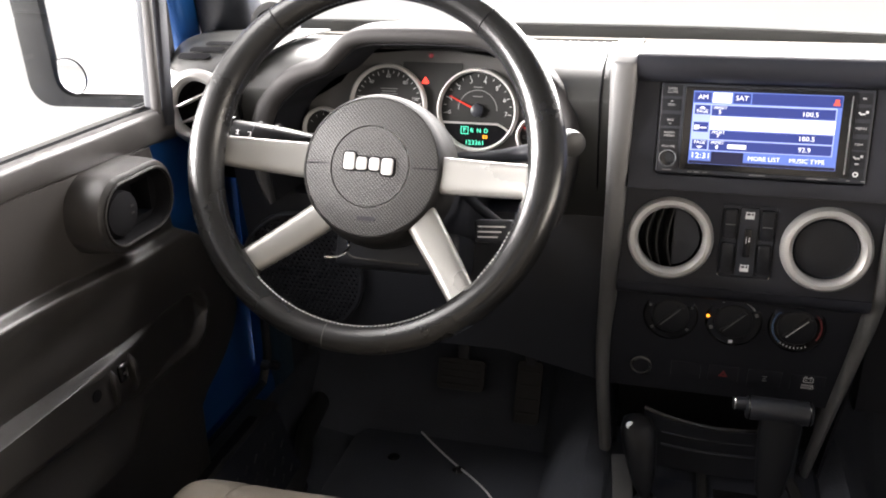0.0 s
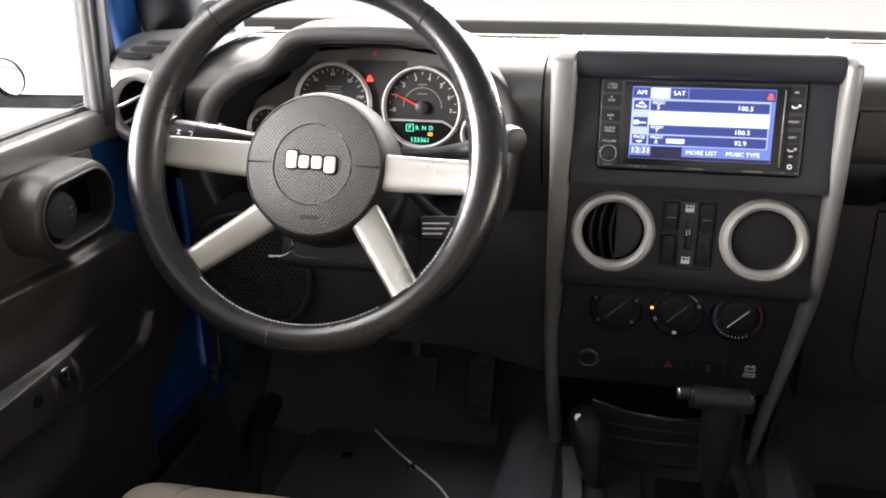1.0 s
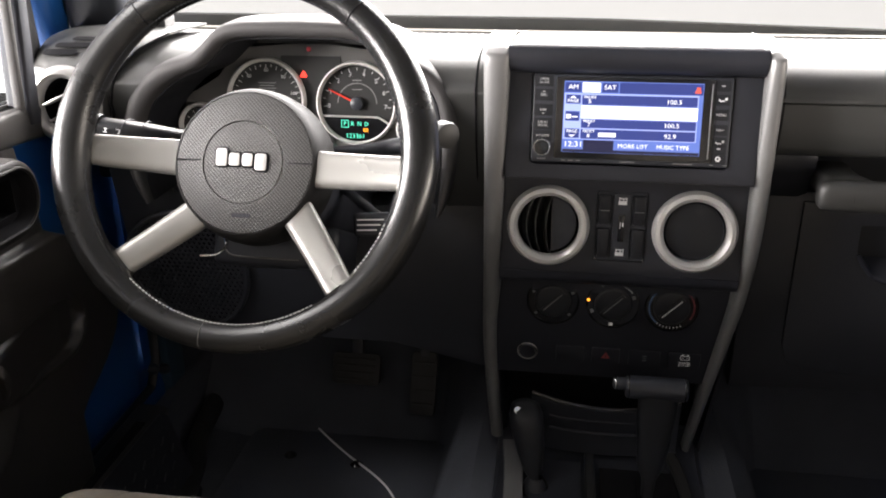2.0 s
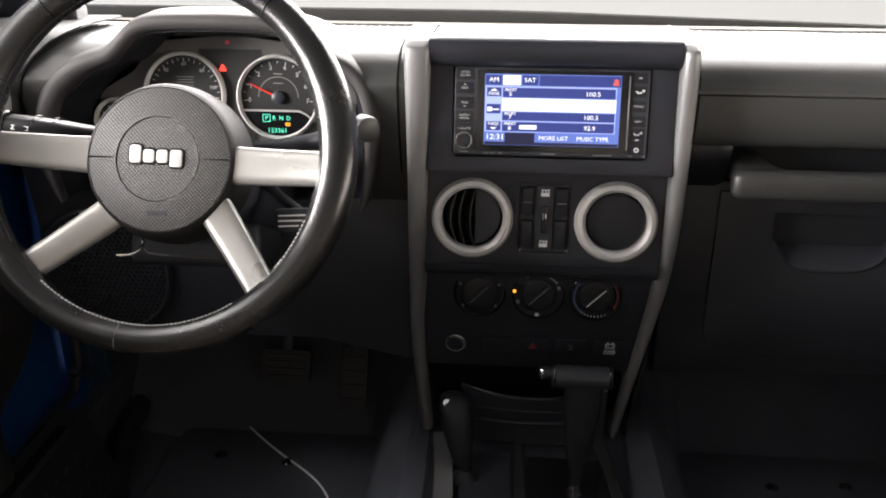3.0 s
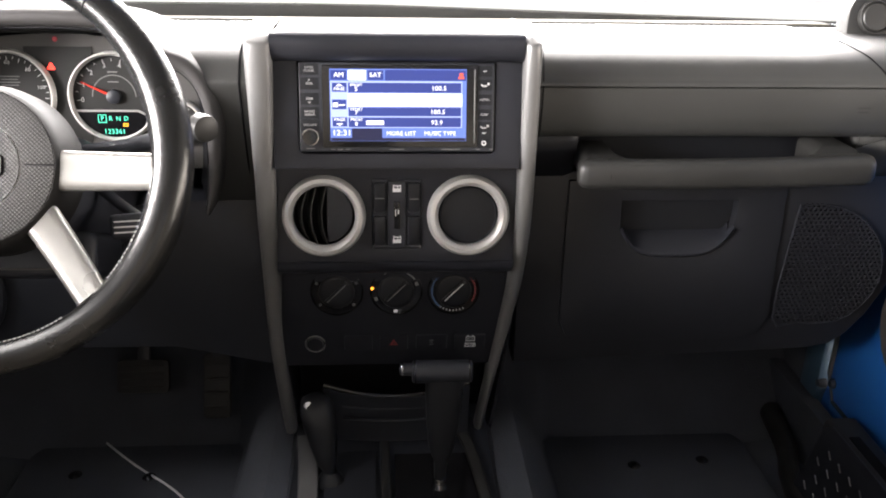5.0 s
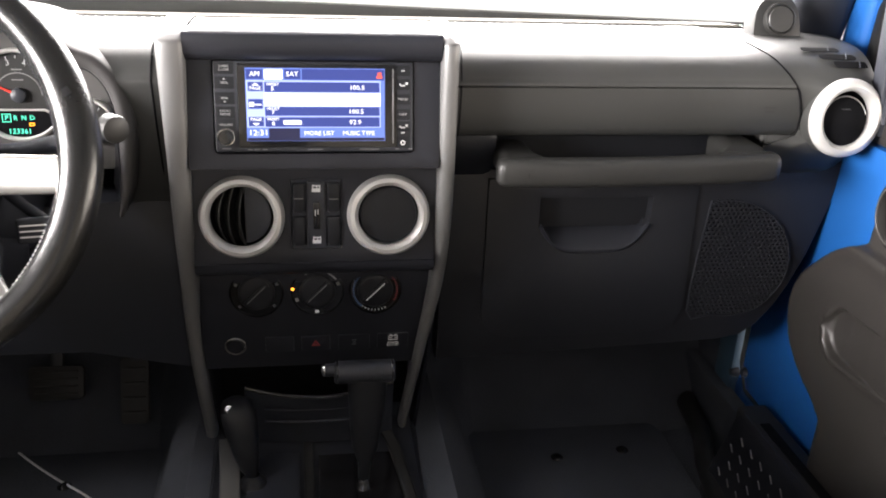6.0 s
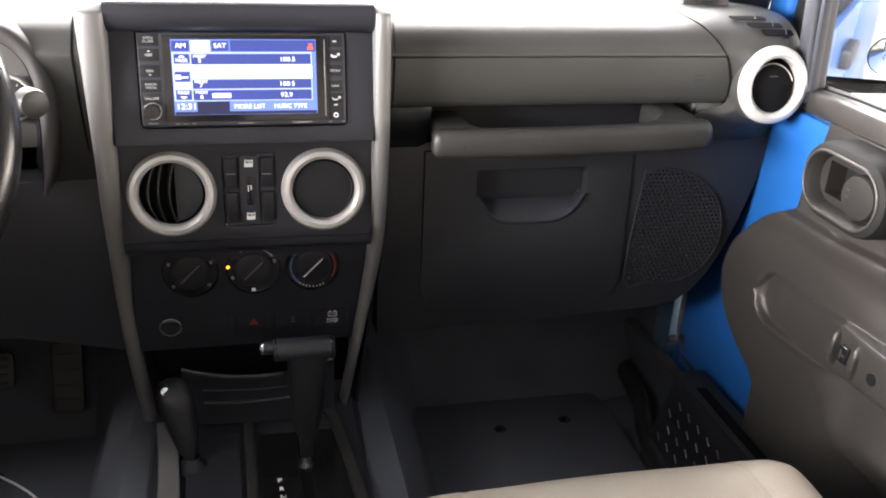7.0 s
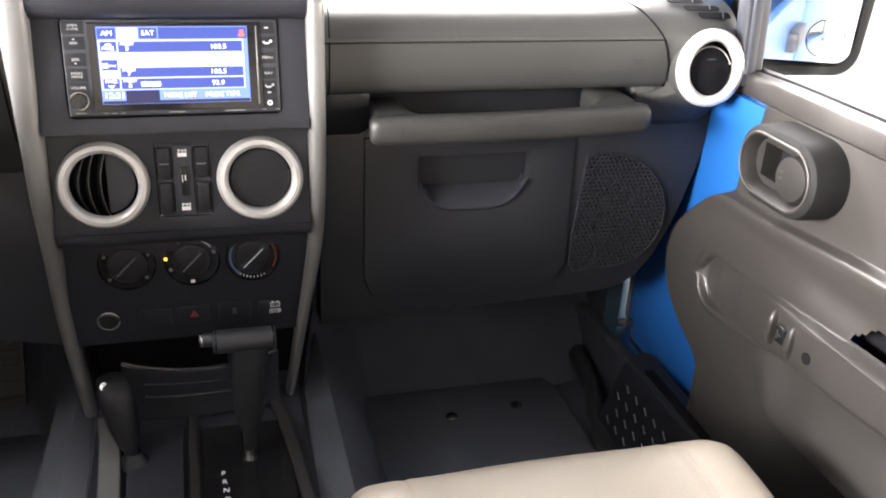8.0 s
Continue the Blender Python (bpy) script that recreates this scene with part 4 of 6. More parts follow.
# outer side cheeks of the stack towards the footwells
for sgn, xo in ((-1, -0.1655), (1, 0.1625)):
    part("side_cheek", surface([[(xo, y0, z), (xo - sgn * 0.004, 0.30, z)] for z, y0 in ((0.795, 0.06), (0.70, 0.04), (0.56, 0.055))] + [[(xo - sgn * 0.004, 0.09, 0.40), (xo - sgn * 0.006, 0.30, 0.40)], [(xo - sgn * 0.025, 0.10, 0.22), (xo - sgn * 0.025, 0.34, 0.22)]], 0.004), PANEL, stack)

# ---- radio with touch screen ----
radio = thing("car_radio", (0.0005, 0.04, 0.70), "black touch screen car radio showing a station list", "car radio")
part("faceplate", box(0.2230, 0.1020, 0.03, 0.003, 3, c=(0.0008, 0, -0.008)), BLACK, radio, F=upF)
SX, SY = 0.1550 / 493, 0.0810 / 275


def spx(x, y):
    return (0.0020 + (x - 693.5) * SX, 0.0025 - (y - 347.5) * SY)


fr = part("screen_frame", plate(rrect(0.178, 0.093, 0.002, 3, 0.0045, 0.001), 0.004, 0.0085, bevel=0.0008), GLOSSBLACK, radio, F=upF)
# pale bar drawn for the glint down the frame's right edge
part("frame_highlight", box(0.0012, 0.084, 0.001, 0.0003, 1, c=(0.0890, 0.001, 0.0088)), TRIM, radio, F=upF)


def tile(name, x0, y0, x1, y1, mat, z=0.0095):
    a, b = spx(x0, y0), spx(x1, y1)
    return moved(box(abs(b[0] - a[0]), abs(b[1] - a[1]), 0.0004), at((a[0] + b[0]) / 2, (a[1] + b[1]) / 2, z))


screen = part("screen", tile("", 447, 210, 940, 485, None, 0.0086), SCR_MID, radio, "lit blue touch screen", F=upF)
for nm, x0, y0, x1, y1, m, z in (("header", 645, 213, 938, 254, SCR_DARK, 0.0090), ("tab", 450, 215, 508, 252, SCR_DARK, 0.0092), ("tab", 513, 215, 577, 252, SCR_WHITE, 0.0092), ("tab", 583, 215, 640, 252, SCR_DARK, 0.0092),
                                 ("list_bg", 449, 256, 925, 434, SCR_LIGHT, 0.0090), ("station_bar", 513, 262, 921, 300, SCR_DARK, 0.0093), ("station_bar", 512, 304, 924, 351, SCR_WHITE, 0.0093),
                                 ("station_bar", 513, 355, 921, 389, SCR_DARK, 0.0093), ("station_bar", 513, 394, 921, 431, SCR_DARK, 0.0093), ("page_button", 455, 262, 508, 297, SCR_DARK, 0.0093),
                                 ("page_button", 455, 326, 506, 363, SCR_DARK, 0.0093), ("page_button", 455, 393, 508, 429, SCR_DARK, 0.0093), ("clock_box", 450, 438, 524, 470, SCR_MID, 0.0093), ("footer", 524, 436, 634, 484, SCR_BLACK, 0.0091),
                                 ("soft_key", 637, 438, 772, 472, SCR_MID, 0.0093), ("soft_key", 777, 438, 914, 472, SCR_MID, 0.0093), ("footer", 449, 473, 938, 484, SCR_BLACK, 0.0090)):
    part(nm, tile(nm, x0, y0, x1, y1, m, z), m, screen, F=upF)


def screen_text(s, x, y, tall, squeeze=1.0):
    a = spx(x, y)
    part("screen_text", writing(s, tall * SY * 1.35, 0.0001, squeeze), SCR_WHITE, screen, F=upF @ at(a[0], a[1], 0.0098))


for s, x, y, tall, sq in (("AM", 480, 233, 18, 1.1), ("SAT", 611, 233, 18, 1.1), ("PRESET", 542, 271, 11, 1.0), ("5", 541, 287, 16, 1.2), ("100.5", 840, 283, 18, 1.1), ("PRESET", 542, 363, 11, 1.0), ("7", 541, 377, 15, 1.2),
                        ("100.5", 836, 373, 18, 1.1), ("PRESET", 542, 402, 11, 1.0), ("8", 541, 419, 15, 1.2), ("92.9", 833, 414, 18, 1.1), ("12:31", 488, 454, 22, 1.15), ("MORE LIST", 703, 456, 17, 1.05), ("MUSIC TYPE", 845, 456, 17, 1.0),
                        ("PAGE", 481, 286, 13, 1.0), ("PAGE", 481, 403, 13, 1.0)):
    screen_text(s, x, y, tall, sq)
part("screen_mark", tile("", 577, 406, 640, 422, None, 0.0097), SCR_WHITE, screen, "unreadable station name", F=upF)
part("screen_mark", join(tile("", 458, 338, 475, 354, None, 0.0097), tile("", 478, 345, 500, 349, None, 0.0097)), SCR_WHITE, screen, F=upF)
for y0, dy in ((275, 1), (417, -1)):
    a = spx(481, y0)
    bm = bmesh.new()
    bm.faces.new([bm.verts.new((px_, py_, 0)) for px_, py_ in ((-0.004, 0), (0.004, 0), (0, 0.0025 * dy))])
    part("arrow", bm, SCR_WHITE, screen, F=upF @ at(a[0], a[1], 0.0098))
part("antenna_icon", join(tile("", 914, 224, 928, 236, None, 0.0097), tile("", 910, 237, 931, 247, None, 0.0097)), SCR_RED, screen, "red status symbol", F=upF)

for y, words in ((0.0425, ("OPEN", "CLOSE")), (0.0265, ("SEEK",)), (0.0095, ("SEEK",)), (-0.0065, ("RADIO", "MEDIA")), (-0.020, ("VOLUME",))):
    bt = part("radio_button", box(0.022, 0.0135, 0.004, 0.001, c=(-0.0985, y, 0.0053)), LEVER, radio, F=upF)
    for j, word in enumerate(words):
        part("button_print", writing(word, 0.0037, 0.0001, 1.05), PRINT, bt, F=upF @ at(-0.0985, y + (0.0018 if len(words) == 2 else 0) - 0.0036 * j, 0.0078))
for y, dy in ((0.0300, 1), (0.0060, -1)):
    bm = bmesh.new()
    bm.faces.new([bm.verts.new((px_, py_, 0)) for px_, py_ in ((-0.0018, 0), (0.0018, 0), (0, 0.0014 * dy))])
    part("seek_arrow", bm, PRINT, radio, F=upF @ at(-0.0985, y, 0.0078))
kn = part("volume_knob", lathe([(0.0088, 0.004), (0.0088, 0.014), (0.0076, 0.0165), (0.0, 0.017)], 36), GLOSSBLACK, radio, "round gloss black volume knob", F=upF @ at(-0.0985, -0.0335))
part("knob_ring", lathe([(0.0090, 0.0066), (0.0100, 0.0085), (0.0094, 0.0100), (0.0088, 0.0100)], 36), CHROME, kn, F=upF @ at(-0.0985, -0.0335))
part("button_print", bar(0.010, 0.0012), GREYINK, radio, F=upF @ at(-0.0985, -0.0468, 0.0073))
for k, y in enumerate((0.041, 0.0255, 0.009, -0.008, -0.022, -0.029, -0.0405)):
    bt = part("radio_button", box(0.017, 0.0125, 0.004, 0.001, c=(0.1005, y, 0.0053)), LEVER, radio, F=upF)
    if k in (1, 4):
        bmi = join(moved(bar(0.004, 0.0016), at(-0.0025, -0.0005, 0, -40)), moved(bar(0.003, 0.0016), at(0.001, -0.001)), moved(bar(0.0026, 0.0026), at(0.0042, 0.0012)))
    elif k == 6:
        bmi = moved(lathe([(0.0028, 0), (0.0028, 0.0005), (0.0016, 0.0005), (0.0016, 0)], 20), at(0, 0))
    else:
        bmi = writing("MENU" if k == 2 else "NAV", 0.0040, 0.0001, 1.05) if k in (2, 3) else bar(0.004, 0.0016)
    part("button_print", bmi, WHITEINK if k in (1, 6) else PRINT, bt, F=upF @ at(0.1005, y, 0.0078))
for x, w in ((-0.073, 0.005), (-0.065, 0.006), (-0.056, 0.005), (0.0, 0.017), (0.062, 0.022), (0.094, 0.004), (0.109, 0.004)):
    part("bezel_print", bar(w, 0.0013), GREYINK, radio, "unreadable small lettering", F=upF @ at(x, -0.0478, 0.0073))


# ---- instruments ----
cluster = thing("instrument_cluster", (-0.41, 0.11, 0.66), "lit instrument cluster with silver ringed dials", "instrument cluster")
cF = basis((-0.41, 0.112, 0.737), (1, 0, 0), (0, 0.14, 1))
face = [(-0.191, -0.09), (-0.190, -0.014), (-0.168, 0.008), (-0.130, 0.030), (-0.112, 0.052), (-0.085, 0.070), (-0.02, 0.076), (0.03, 0.076), (0.09, 0.068), (0.125, 0.050), (0.155, 0.033), (0.178, 0.0), (0.185, -0.09)]
part("cluster_face", plate(face, -0.012, 0.0, bevel=0.002), BEZEL, cluster, "grey cluster face", F=cF)
part("centre_panel", plate([(-0.040, 0.0600), (0.041, 0.0600), (0.041, 0.035), (0.030, -0.075), (-0.026, -0.075), (-0.040, 0.035)], 0.0, 0.002), DIAL, cluster, F=cF)


def gauge(x, y, R, marks, needle, numerals, small=False):
    G = cF @ at(x, y)
    g = part("gauge", lathe([(R - 0.0055, 0.002), (R - 0.0050, 0.009), (R - 0.003, 0.0115), (R - 0.001, 0.010), (R, 0.0)], 64), PALE, cluster, "silver ringed dial", F=G)
    part("dial_plate", lathe([(R - 0.005, 0.003), (0, 0.003)], 48), DIAL, g, F=G)
    for a, ln in marks:
        part("tick", bar(0.0009, ln * 0.85), PRINT, g, F=G @ at(0, 0, 0.0036, a) @ at(0, R - 0.0085 - ln / 2))
    for s, a, size in numerals:
        m = Matrix.Rotation(radians(a), 4, "Z") @ Vector((0, R - 0.0165 if not small else R - 0.011, 0))
        part("numeral", writing(s, size * 0.88, 0.0002), PRINT, g, F=G @ at(m.x, m.y, 0.0036))
    if needle is not None:
        part("needle", loft([[(a, 0.006, 0.006 + b) for a, b in oval(0.0013, 0.0007, 8)], [(a * 0.4, R * 0.76, 0.006 + b) for a, b in oval(0.0013, 0.0007, 8)]]), NEEDLE, g, "red needle", F=G @ at(0, 0, 0, needle))
    part("needle_hub", lathe([(0.009, 0.003), (0.0085, 0.008), (0.006, 0.0095), (0, 0.0098)], 28) if not small else lathe([(0.005, 0.003), (0.0045, 0.006), (0, 0.007)], 20), BLACK, g, F=G)
    return g


# dial angles: 0 is straight up, positive to the left
tach = gauge(0.0635, 0.0, 0.0550, [(96 - 192 * k / 14, 0.006 if k % 2 == 0 else 0.0035) for k in range(15)], 65, [(str(k), 96 - 192 * k / 7, 0.0095) for k in range(8)])
speedo = gauge(-0.0605, 0.002, 0.0550, [(115 - 230 * k / 24, 0.006 if k % 2 == 0 else 0.0035) for k in range(25)], None, [(str(20 * k), 115 - 230 * k / 6, 0.0075) for k in range(7)])
part("inner_scale", lathe([(0.0255, 0.0034), (0.0262, 0.0036), (0.0268, 0.0034)], 40, 180, 0), GREYINK, tach, F=cF @ at(0.0635, 0.0))
part("small_print", bar(0.012, 0.0016), GREYINK, tach, F=cF @ at(0.0635, 0.030, 0.0036))
part("small_print", bar(0.013, 0.0012), GREYINK, tach, F=cF @ at(0.0635, 0.018, 0.0036))
for k in range(4):
    part("small_print", bar(0.024 - 0.004 * (k % 2), 0.0011), GREYINK, speedo, F=cF @ at(-0.0595, 0.024 - 0.0035 * k, 0.0036))
# lower display window of the rev counter
dw = [(-0.047, -0.0185), (0.030, -0.0185), (0.047, -0.030), (0.040, -0.038), (0.025, -0.0465), (0.0, -0.0505), (-0.025, -0.0465), (-0.040, -0.036)]
part("display_window", plate(dw, 0.003, 0.0045), GLOSSBLACK, tach, "dark digital display", F=cF @ at(0.0635, 0))
part("display_edge", sweep([(-0.048, -0.0172, 0.0052), (0.010, -0.0172, 0.0052), (0.028, -0.0172, 0.0052), (0.036, -0.021, 0.0052), (0.048, -0.0300, 0.0052)], oval(0.0014, 0.0014, 8)), SILVER, tach, F=cF @ at(0.0635, 0))
for s, x in (("P", -0.0165), ("R", -0.0065), ("N", 0.003), ("D", 0.0125)):
    part("gear_letter", writing(s, 0.0078, 0.0002), LAMP_GREEN, tach, F=cF @ at(0.0635 + x, -0.0268, 0.0049))
part("gear_frame", join(*[moved(bar(w, h), at(x, y)) for w, h, x, y in ((0.0095, 0.0008, 0, 0.0046), (0.0095, 0.0008, 0, -0.0046), (0.0008, 0.0092, -0.0047, 0), (0.0008, 0.0092, 0.0047, 0))]), LAMP_GREEN, tach, F=cF @ at(0.0635 - 0.0165, -0.0268, 0.0049))
part("amber_icon", join(moved(bar(0.0055, 0.0012), at(0, 0.0014)), moved(bar(0.0055, 0.0012), at(0, -0.0014)), moved(bar(0.0012, 0.0036), at(-0.0024, 0)), moved(bar(0.0012, 0.0036), at(0.0024, 0))), LAMP_AMBER, tach, "small lit amber symbol", F=cF @ at(0.0635 + 0.0115, -0.0345, 0.0049))
part("odometer", writing("123361", 0.0085, 0.0002, 1.05), LAMP_GREEN, tach, "green odometer digits", F=cF @ at(0.0610, -0.0430, 0.0049))
gauge(-0.155, -0.035, 0.031, [(60 - 120 * k / 4, 0.004) for k in range(5)], None, [], True)
gauge(0.1435, -0.031, 0.0275, [(60 - 120 * k / 4, 0.004) for k in range(5)], 55, [("C", 95, 0.007)], True)
warn = []
for k in range(3):
    warn.append(moved(bar(0.0085, 0.0018), Matrix.Rotation(radians(120 * k), 4, "Z") @ at(0, -0.0024)))
warn.append(bar(0.003, 0.003))
part("warning_lamp", join(*warn), LAMP_RED, cluster, "lit red warning symbol", F=cF @ at(-0.0090, 0.0355, 0.0026))
part("dim_lamp", lathe([(0.0032, 0), (0.003, 0.0006), (0, 0.0007)], 18), LAMP_DIM, cluster, "dim red lamp", F=cF @ at(-0.002, 0.0685, 0.0006))

# ---- steering wheel ----
wheel = thing("steering_wheel", (-0.396, 0.0, 0.66), "black leather steering wheel with four satin silver spokes", "steering wheel")
WF = basis((-0.396, -0.180, 0.747), (1, 0, 0), (0, math.sin(radians(25)), math.cos(radians(25))))
RR, RT = 0.1850, 0.0172
path = [(RR * math.cos(a), RR * math.sin(a), 0) for a in np.linspace(0, math.tau, 121)[:-1]]
grip = [1.0 + 0.14 * math.cos(2 * a) for a in np.linspace(0, math.tau, 121)[:-1]]
rim = part("rim", sweep(path, oval(RT, RT * 0.97, 20), True, scale=grip), LEATHER, wheel, "worn black leather rim", F=WF, angle=80)
for a in (262, 129, 52.5):
    t = radians(a)
    part("leather_seam", lathe([(RT * 0.99, -0.0007), (RT * 1.012, 0.0), (RT * 0.99, 0.0007)], 28), PIT if a != 262 else BEZEL, rim, F=WF @ Matrix.Translation((RR * math.cos(t), RR * math.sin(t), 0)) @ Matrix.Rotation(t, 4, "Z") @ Matrix.Rotation(radians(90), 4, "X") @ Matrix.Scale(1.0 + 0.14 * math.cos(2 * t), 4))
st, dark = [], []
for k in range(240):
    deg = k * 1.5
    if min(abs((deg - a + 180) % 360 - 180) for a in (178, 357, 222, 309.5)) < 9:
        continue
    a = radians(deg)
    gk = RT * (1.0 + 0.14 * math.cos(2 * a))
    r = RR - gk * 0.955
    (st if 224 < deg < 338 else dark).append(moved(box(0.0028, 0.0013, 0.0013), Matrix.Translation((r * math.cos(a), r * math.sin(a), gk * 0.30)) @ Matrix.Rotation(a + radians(90), 4, "Z")))
tagged(part("stitching", join(*st), THREAD, rim, "grey stitching along the inner rim", F=WF), kind="stuff")
tagged(part("stitching", join(*dark), BLACK, rim, "black stitching along the upper rim", F=WF), kind="stuff")
HZ = -0.030


def spoke(name, inner, outer, w0, w1):
    (ax, ay), (bx, by) = inner, outer
    d = Vector((bx - ax, by - ay, 0)).normalized()
    n = Vector((-d.y, d.x, 0))
    secs = []
    for k in range(9):
        t = k / 8
        c = Vector((ax + (bx - ax) * t, ay + (by - ay) * t, HZ - 0.006 + (0.020 * t ** 1.6)))
        w = (w0 + (w1 - w0) * t) / 2
        secs.append([c + n * s + Vector((0, 0, h)) for s, h in oval(w, 0.0085, 20, 3.2)])
    part("spoke", loft(secs), SATIN, wheel, "satin silver spoke", F=WF, angle=60)


spoke("l", (-0.060, 0.000), (-0.176, 0.004), 0.040, 0.033)
spoke("r", (0.060, -0.006), (0.176, -0.010), 0.040, 0.035)
spoke("ll", (-0.040, -0.045), (-0.130, -0.116), 0.036, 0.030)
spoke("lr", (0.050, -0.050), (0.112, -0.136), 0.037, 0.031)
for ang in (178, -3, 222, -50.5):
    t = radians(ang)
    part("spoke_collar", loft([[Vector((0, s, h)) for s, h in oval(0.024, 0.013, 16)], [Vector((0.008, s, h)) for s, h in oval(0.022, 0.012, 16)]]), LEATHER, wheel, F=WF @ Matrix.Rotation(t, 4, "Z") @ Matrix.Translation((0.1685, 0, -0.006)))
HUB = WF @ at(-0.005, -0.0035)
hub_prof = [(0.060, HZ - 0.066), (0.078, HZ - 0.060), (0.0845, HZ - 0.046), (0.0840, HZ - 0.026), (0.0810, HZ - 0.006), (0.0775, HZ + 0.0035), (0.0745, HZ + 0.0065), (0.0738, HZ + 0.0060), (0.0733, HZ + 0.0068), (0.063, HZ + 0.0085), (0.0440, HZ + 0.0100), (0.0436, HZ + 0.0087), (0.0426, HZ + 0.0087), (0.0422, HZ + 0.0101), (0.026, HZ + 0.0107), (0.0, HZ + 0.011)]
# fine checkered relief on the horn pad
HUBMAT = material("checkered grey pad plastic", (0.023, 0.0226, 0.0215), 0.45, vary=0.06)
nt = HUBMAT.node_tree
tcn, mapn, chk, bmp = (nt.nodes.new(k) for k in ("ShaderNodeTexCoord", "ShaderNodeMapping", "ShaderNodeTexVoronoi", "ShaderNodeBump"))
mapn.inputs["Rotation"].default_value = (radians(-65), 0, radians(45))
chk.inputs["Scale"].default_value, chk.inputs["Randomness"].default_value = 350, 0.0
chk.voronoi_dimensions = "2D"
bmp.inputs["Strength"].default_value, bmp.inputs["Distance"].default_value = 0.7, 0.0010
nt.links.new(tcn.outputs["Object"], mapn.inputs["Vector"])
nt.links.new(mapn.outputs["Vector"], chk.inputs["Vector"])
nt.links.new(chk.outputs["Distance"], bmp.inputs["Height"])
nt.links.new(bmp.outputs["Normal"], nt.nodes["Principled BSDF"].inputs["Normal"])
# the relief's pits are also darkened in the base colour, as shade
pit_shade = nt.nodes.new("ShaderNodeMapRange")
pit_shade.inputs["From Min"].default_value, pit_shade.inputs["From Max"].default_value = 0.25, 0.62
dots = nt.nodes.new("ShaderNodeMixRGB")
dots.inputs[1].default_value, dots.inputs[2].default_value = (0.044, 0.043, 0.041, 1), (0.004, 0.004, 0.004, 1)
nt.links.new(chk.outputs["Distance"], pit_shade.inputs["Value"])
nt.links.new(pit_shade.outputs["Result"], dots.inputs[0])
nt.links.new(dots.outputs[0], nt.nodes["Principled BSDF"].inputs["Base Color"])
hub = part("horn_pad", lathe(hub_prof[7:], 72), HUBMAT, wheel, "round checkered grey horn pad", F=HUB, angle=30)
part("hub_shell", lathe(hub_prof[:8], 72), HUBSHELL, wheel, "smooth grey rounded hub edge", F=HUB, angle=60)
part("pad_ring", lathe([(0.0426, HZ + 0.0090), (0.0431, HZ + 0.0100), (0.0436, HZ + 0.0090)], 64, 150, 285), SILVER, hub, F=HUB)
for x0, x1 in ((-0.0735, -0.044), (0.044, 0.0735)):
    part("pad_joint", box(x1 - x0, 0.0011, 0.002, c=((x0 + x1) / 2, 0.001, HZ + 0.0088)), PIT, hub, F=HUB)
# maker's badge as plain chrome shapes
for x, y, w, h, r in ((-0.0225, 0.0045, 0.0120, 0.0185, 0.0030), (-0.0085, 0.0025, 0.0115, 0.0135, 0.0030), (0.0055, 0.0025, 0.0115, 0.0135, 0.0030), (0.0200, 0.0005, 0.0125, 0.0175, 0.0030)):
    part("badge_backing", plate(rrect(w + 0.0036, h + 0.0036, r + 0.0015, 5, x, y), HZ + 0.009, HZ + 0.0116), PIT, hub, F=HUB)
    part("badge_shape", plate(rrect(w, h, r, 5, x, y), HZ + 0.010, HZ + 0.0130, bevel=0.0006), SILVER, hub, "silver badge shape", F=HUB)
for w, h, y in ((0.010, 0.0035, -0.034), (0.018, 0.0035, -0.049), (0.020, 0.0045, -0.0555)):
    part("faint_print", bar(w, h, 0.0008), PANEL, hub, "embossed unreadable lettering", F=HUB @ at(0.001, y, HZ + 0.0092 if y > -0.04 else HZ + 0.0090))

# ---- steering column with stalks ----
column = thing("steering_column", (-0.396, 0.06, 0.55), "black steering column shroud with control stalks", "steering column")
cs = []
for k, (z, a, b) in enumerate(((HZ - 0.060, 0.060, 0.055), (HZ - 0.075, 0.066, 0.060), (HZ - 0.14, 0.068, 0.064), (HZ - 0.24, 0.070, 0.066), (HZ - 0.34, 0.06, 0.06))):
    cs.append([(p, q - 0.012, z) for p, q in oval(a, b, 24, 3)])
part("shroud", loft(cs), BLACK, column, F=WF, angle=60)
part("shroud_lower", box(0.15, 0.05, 0.10, 0.012, 3, c=(0, -0.085, HZ - 0.14)), BLACK, column, F=WF)
# pale bar added where the shroud's lower edge catches light
part("shroud_highlight", sweep(curve_pts([(-0.058, -0.0925, HZ - 0.0892), (-0.048, -0.0985, HZ - 0.0892), (-0.010, -0.1000, HZ - 0.0890), (0.030, -0.1000, HZ - 0.0892)], 4), oval(0.0011, 0.0011, 8)), BEZEL, column, "thin pale bar as highlight on the shroud edge", F=WF)
wire = [(-0.045, -0.080, HZ - 0.055), (-0.040, -0.090, HZ - 0.045), (-0.047, -0.1, HZ - 0.035), (-0.062, -0.102, HZ - 0.03)]
part("tilt_lever", sweep(curve_pts([WF @ Vector(p) for p in wire], 5), oval(0.0016, 0.0016, 8)), CHROME, column, "thin bent metal lever")


def stalk(name, pts, radii, mat=BLACK):
    P = curve_pts(pts, 5)
    sc = [np.interp(i / (len(P) - 1), np.linspace(0, 1, len(radii)), radii) for i in range(len(P))]
    return part(name, sweep(P, oval(1.0, 0.85, 16, 2.4), scale=sc), mat, column, angle=60)


lst = stalk("indicator_stalk", [(-0.44, -0.045, 0.716), (-0.50, -0.085, 0.733), (-0.54, -0.10, 0.741), (-0.600, -0.105, 0.7485)], [0.012, 0.0150, 0.0180, 0.0180], STALK)
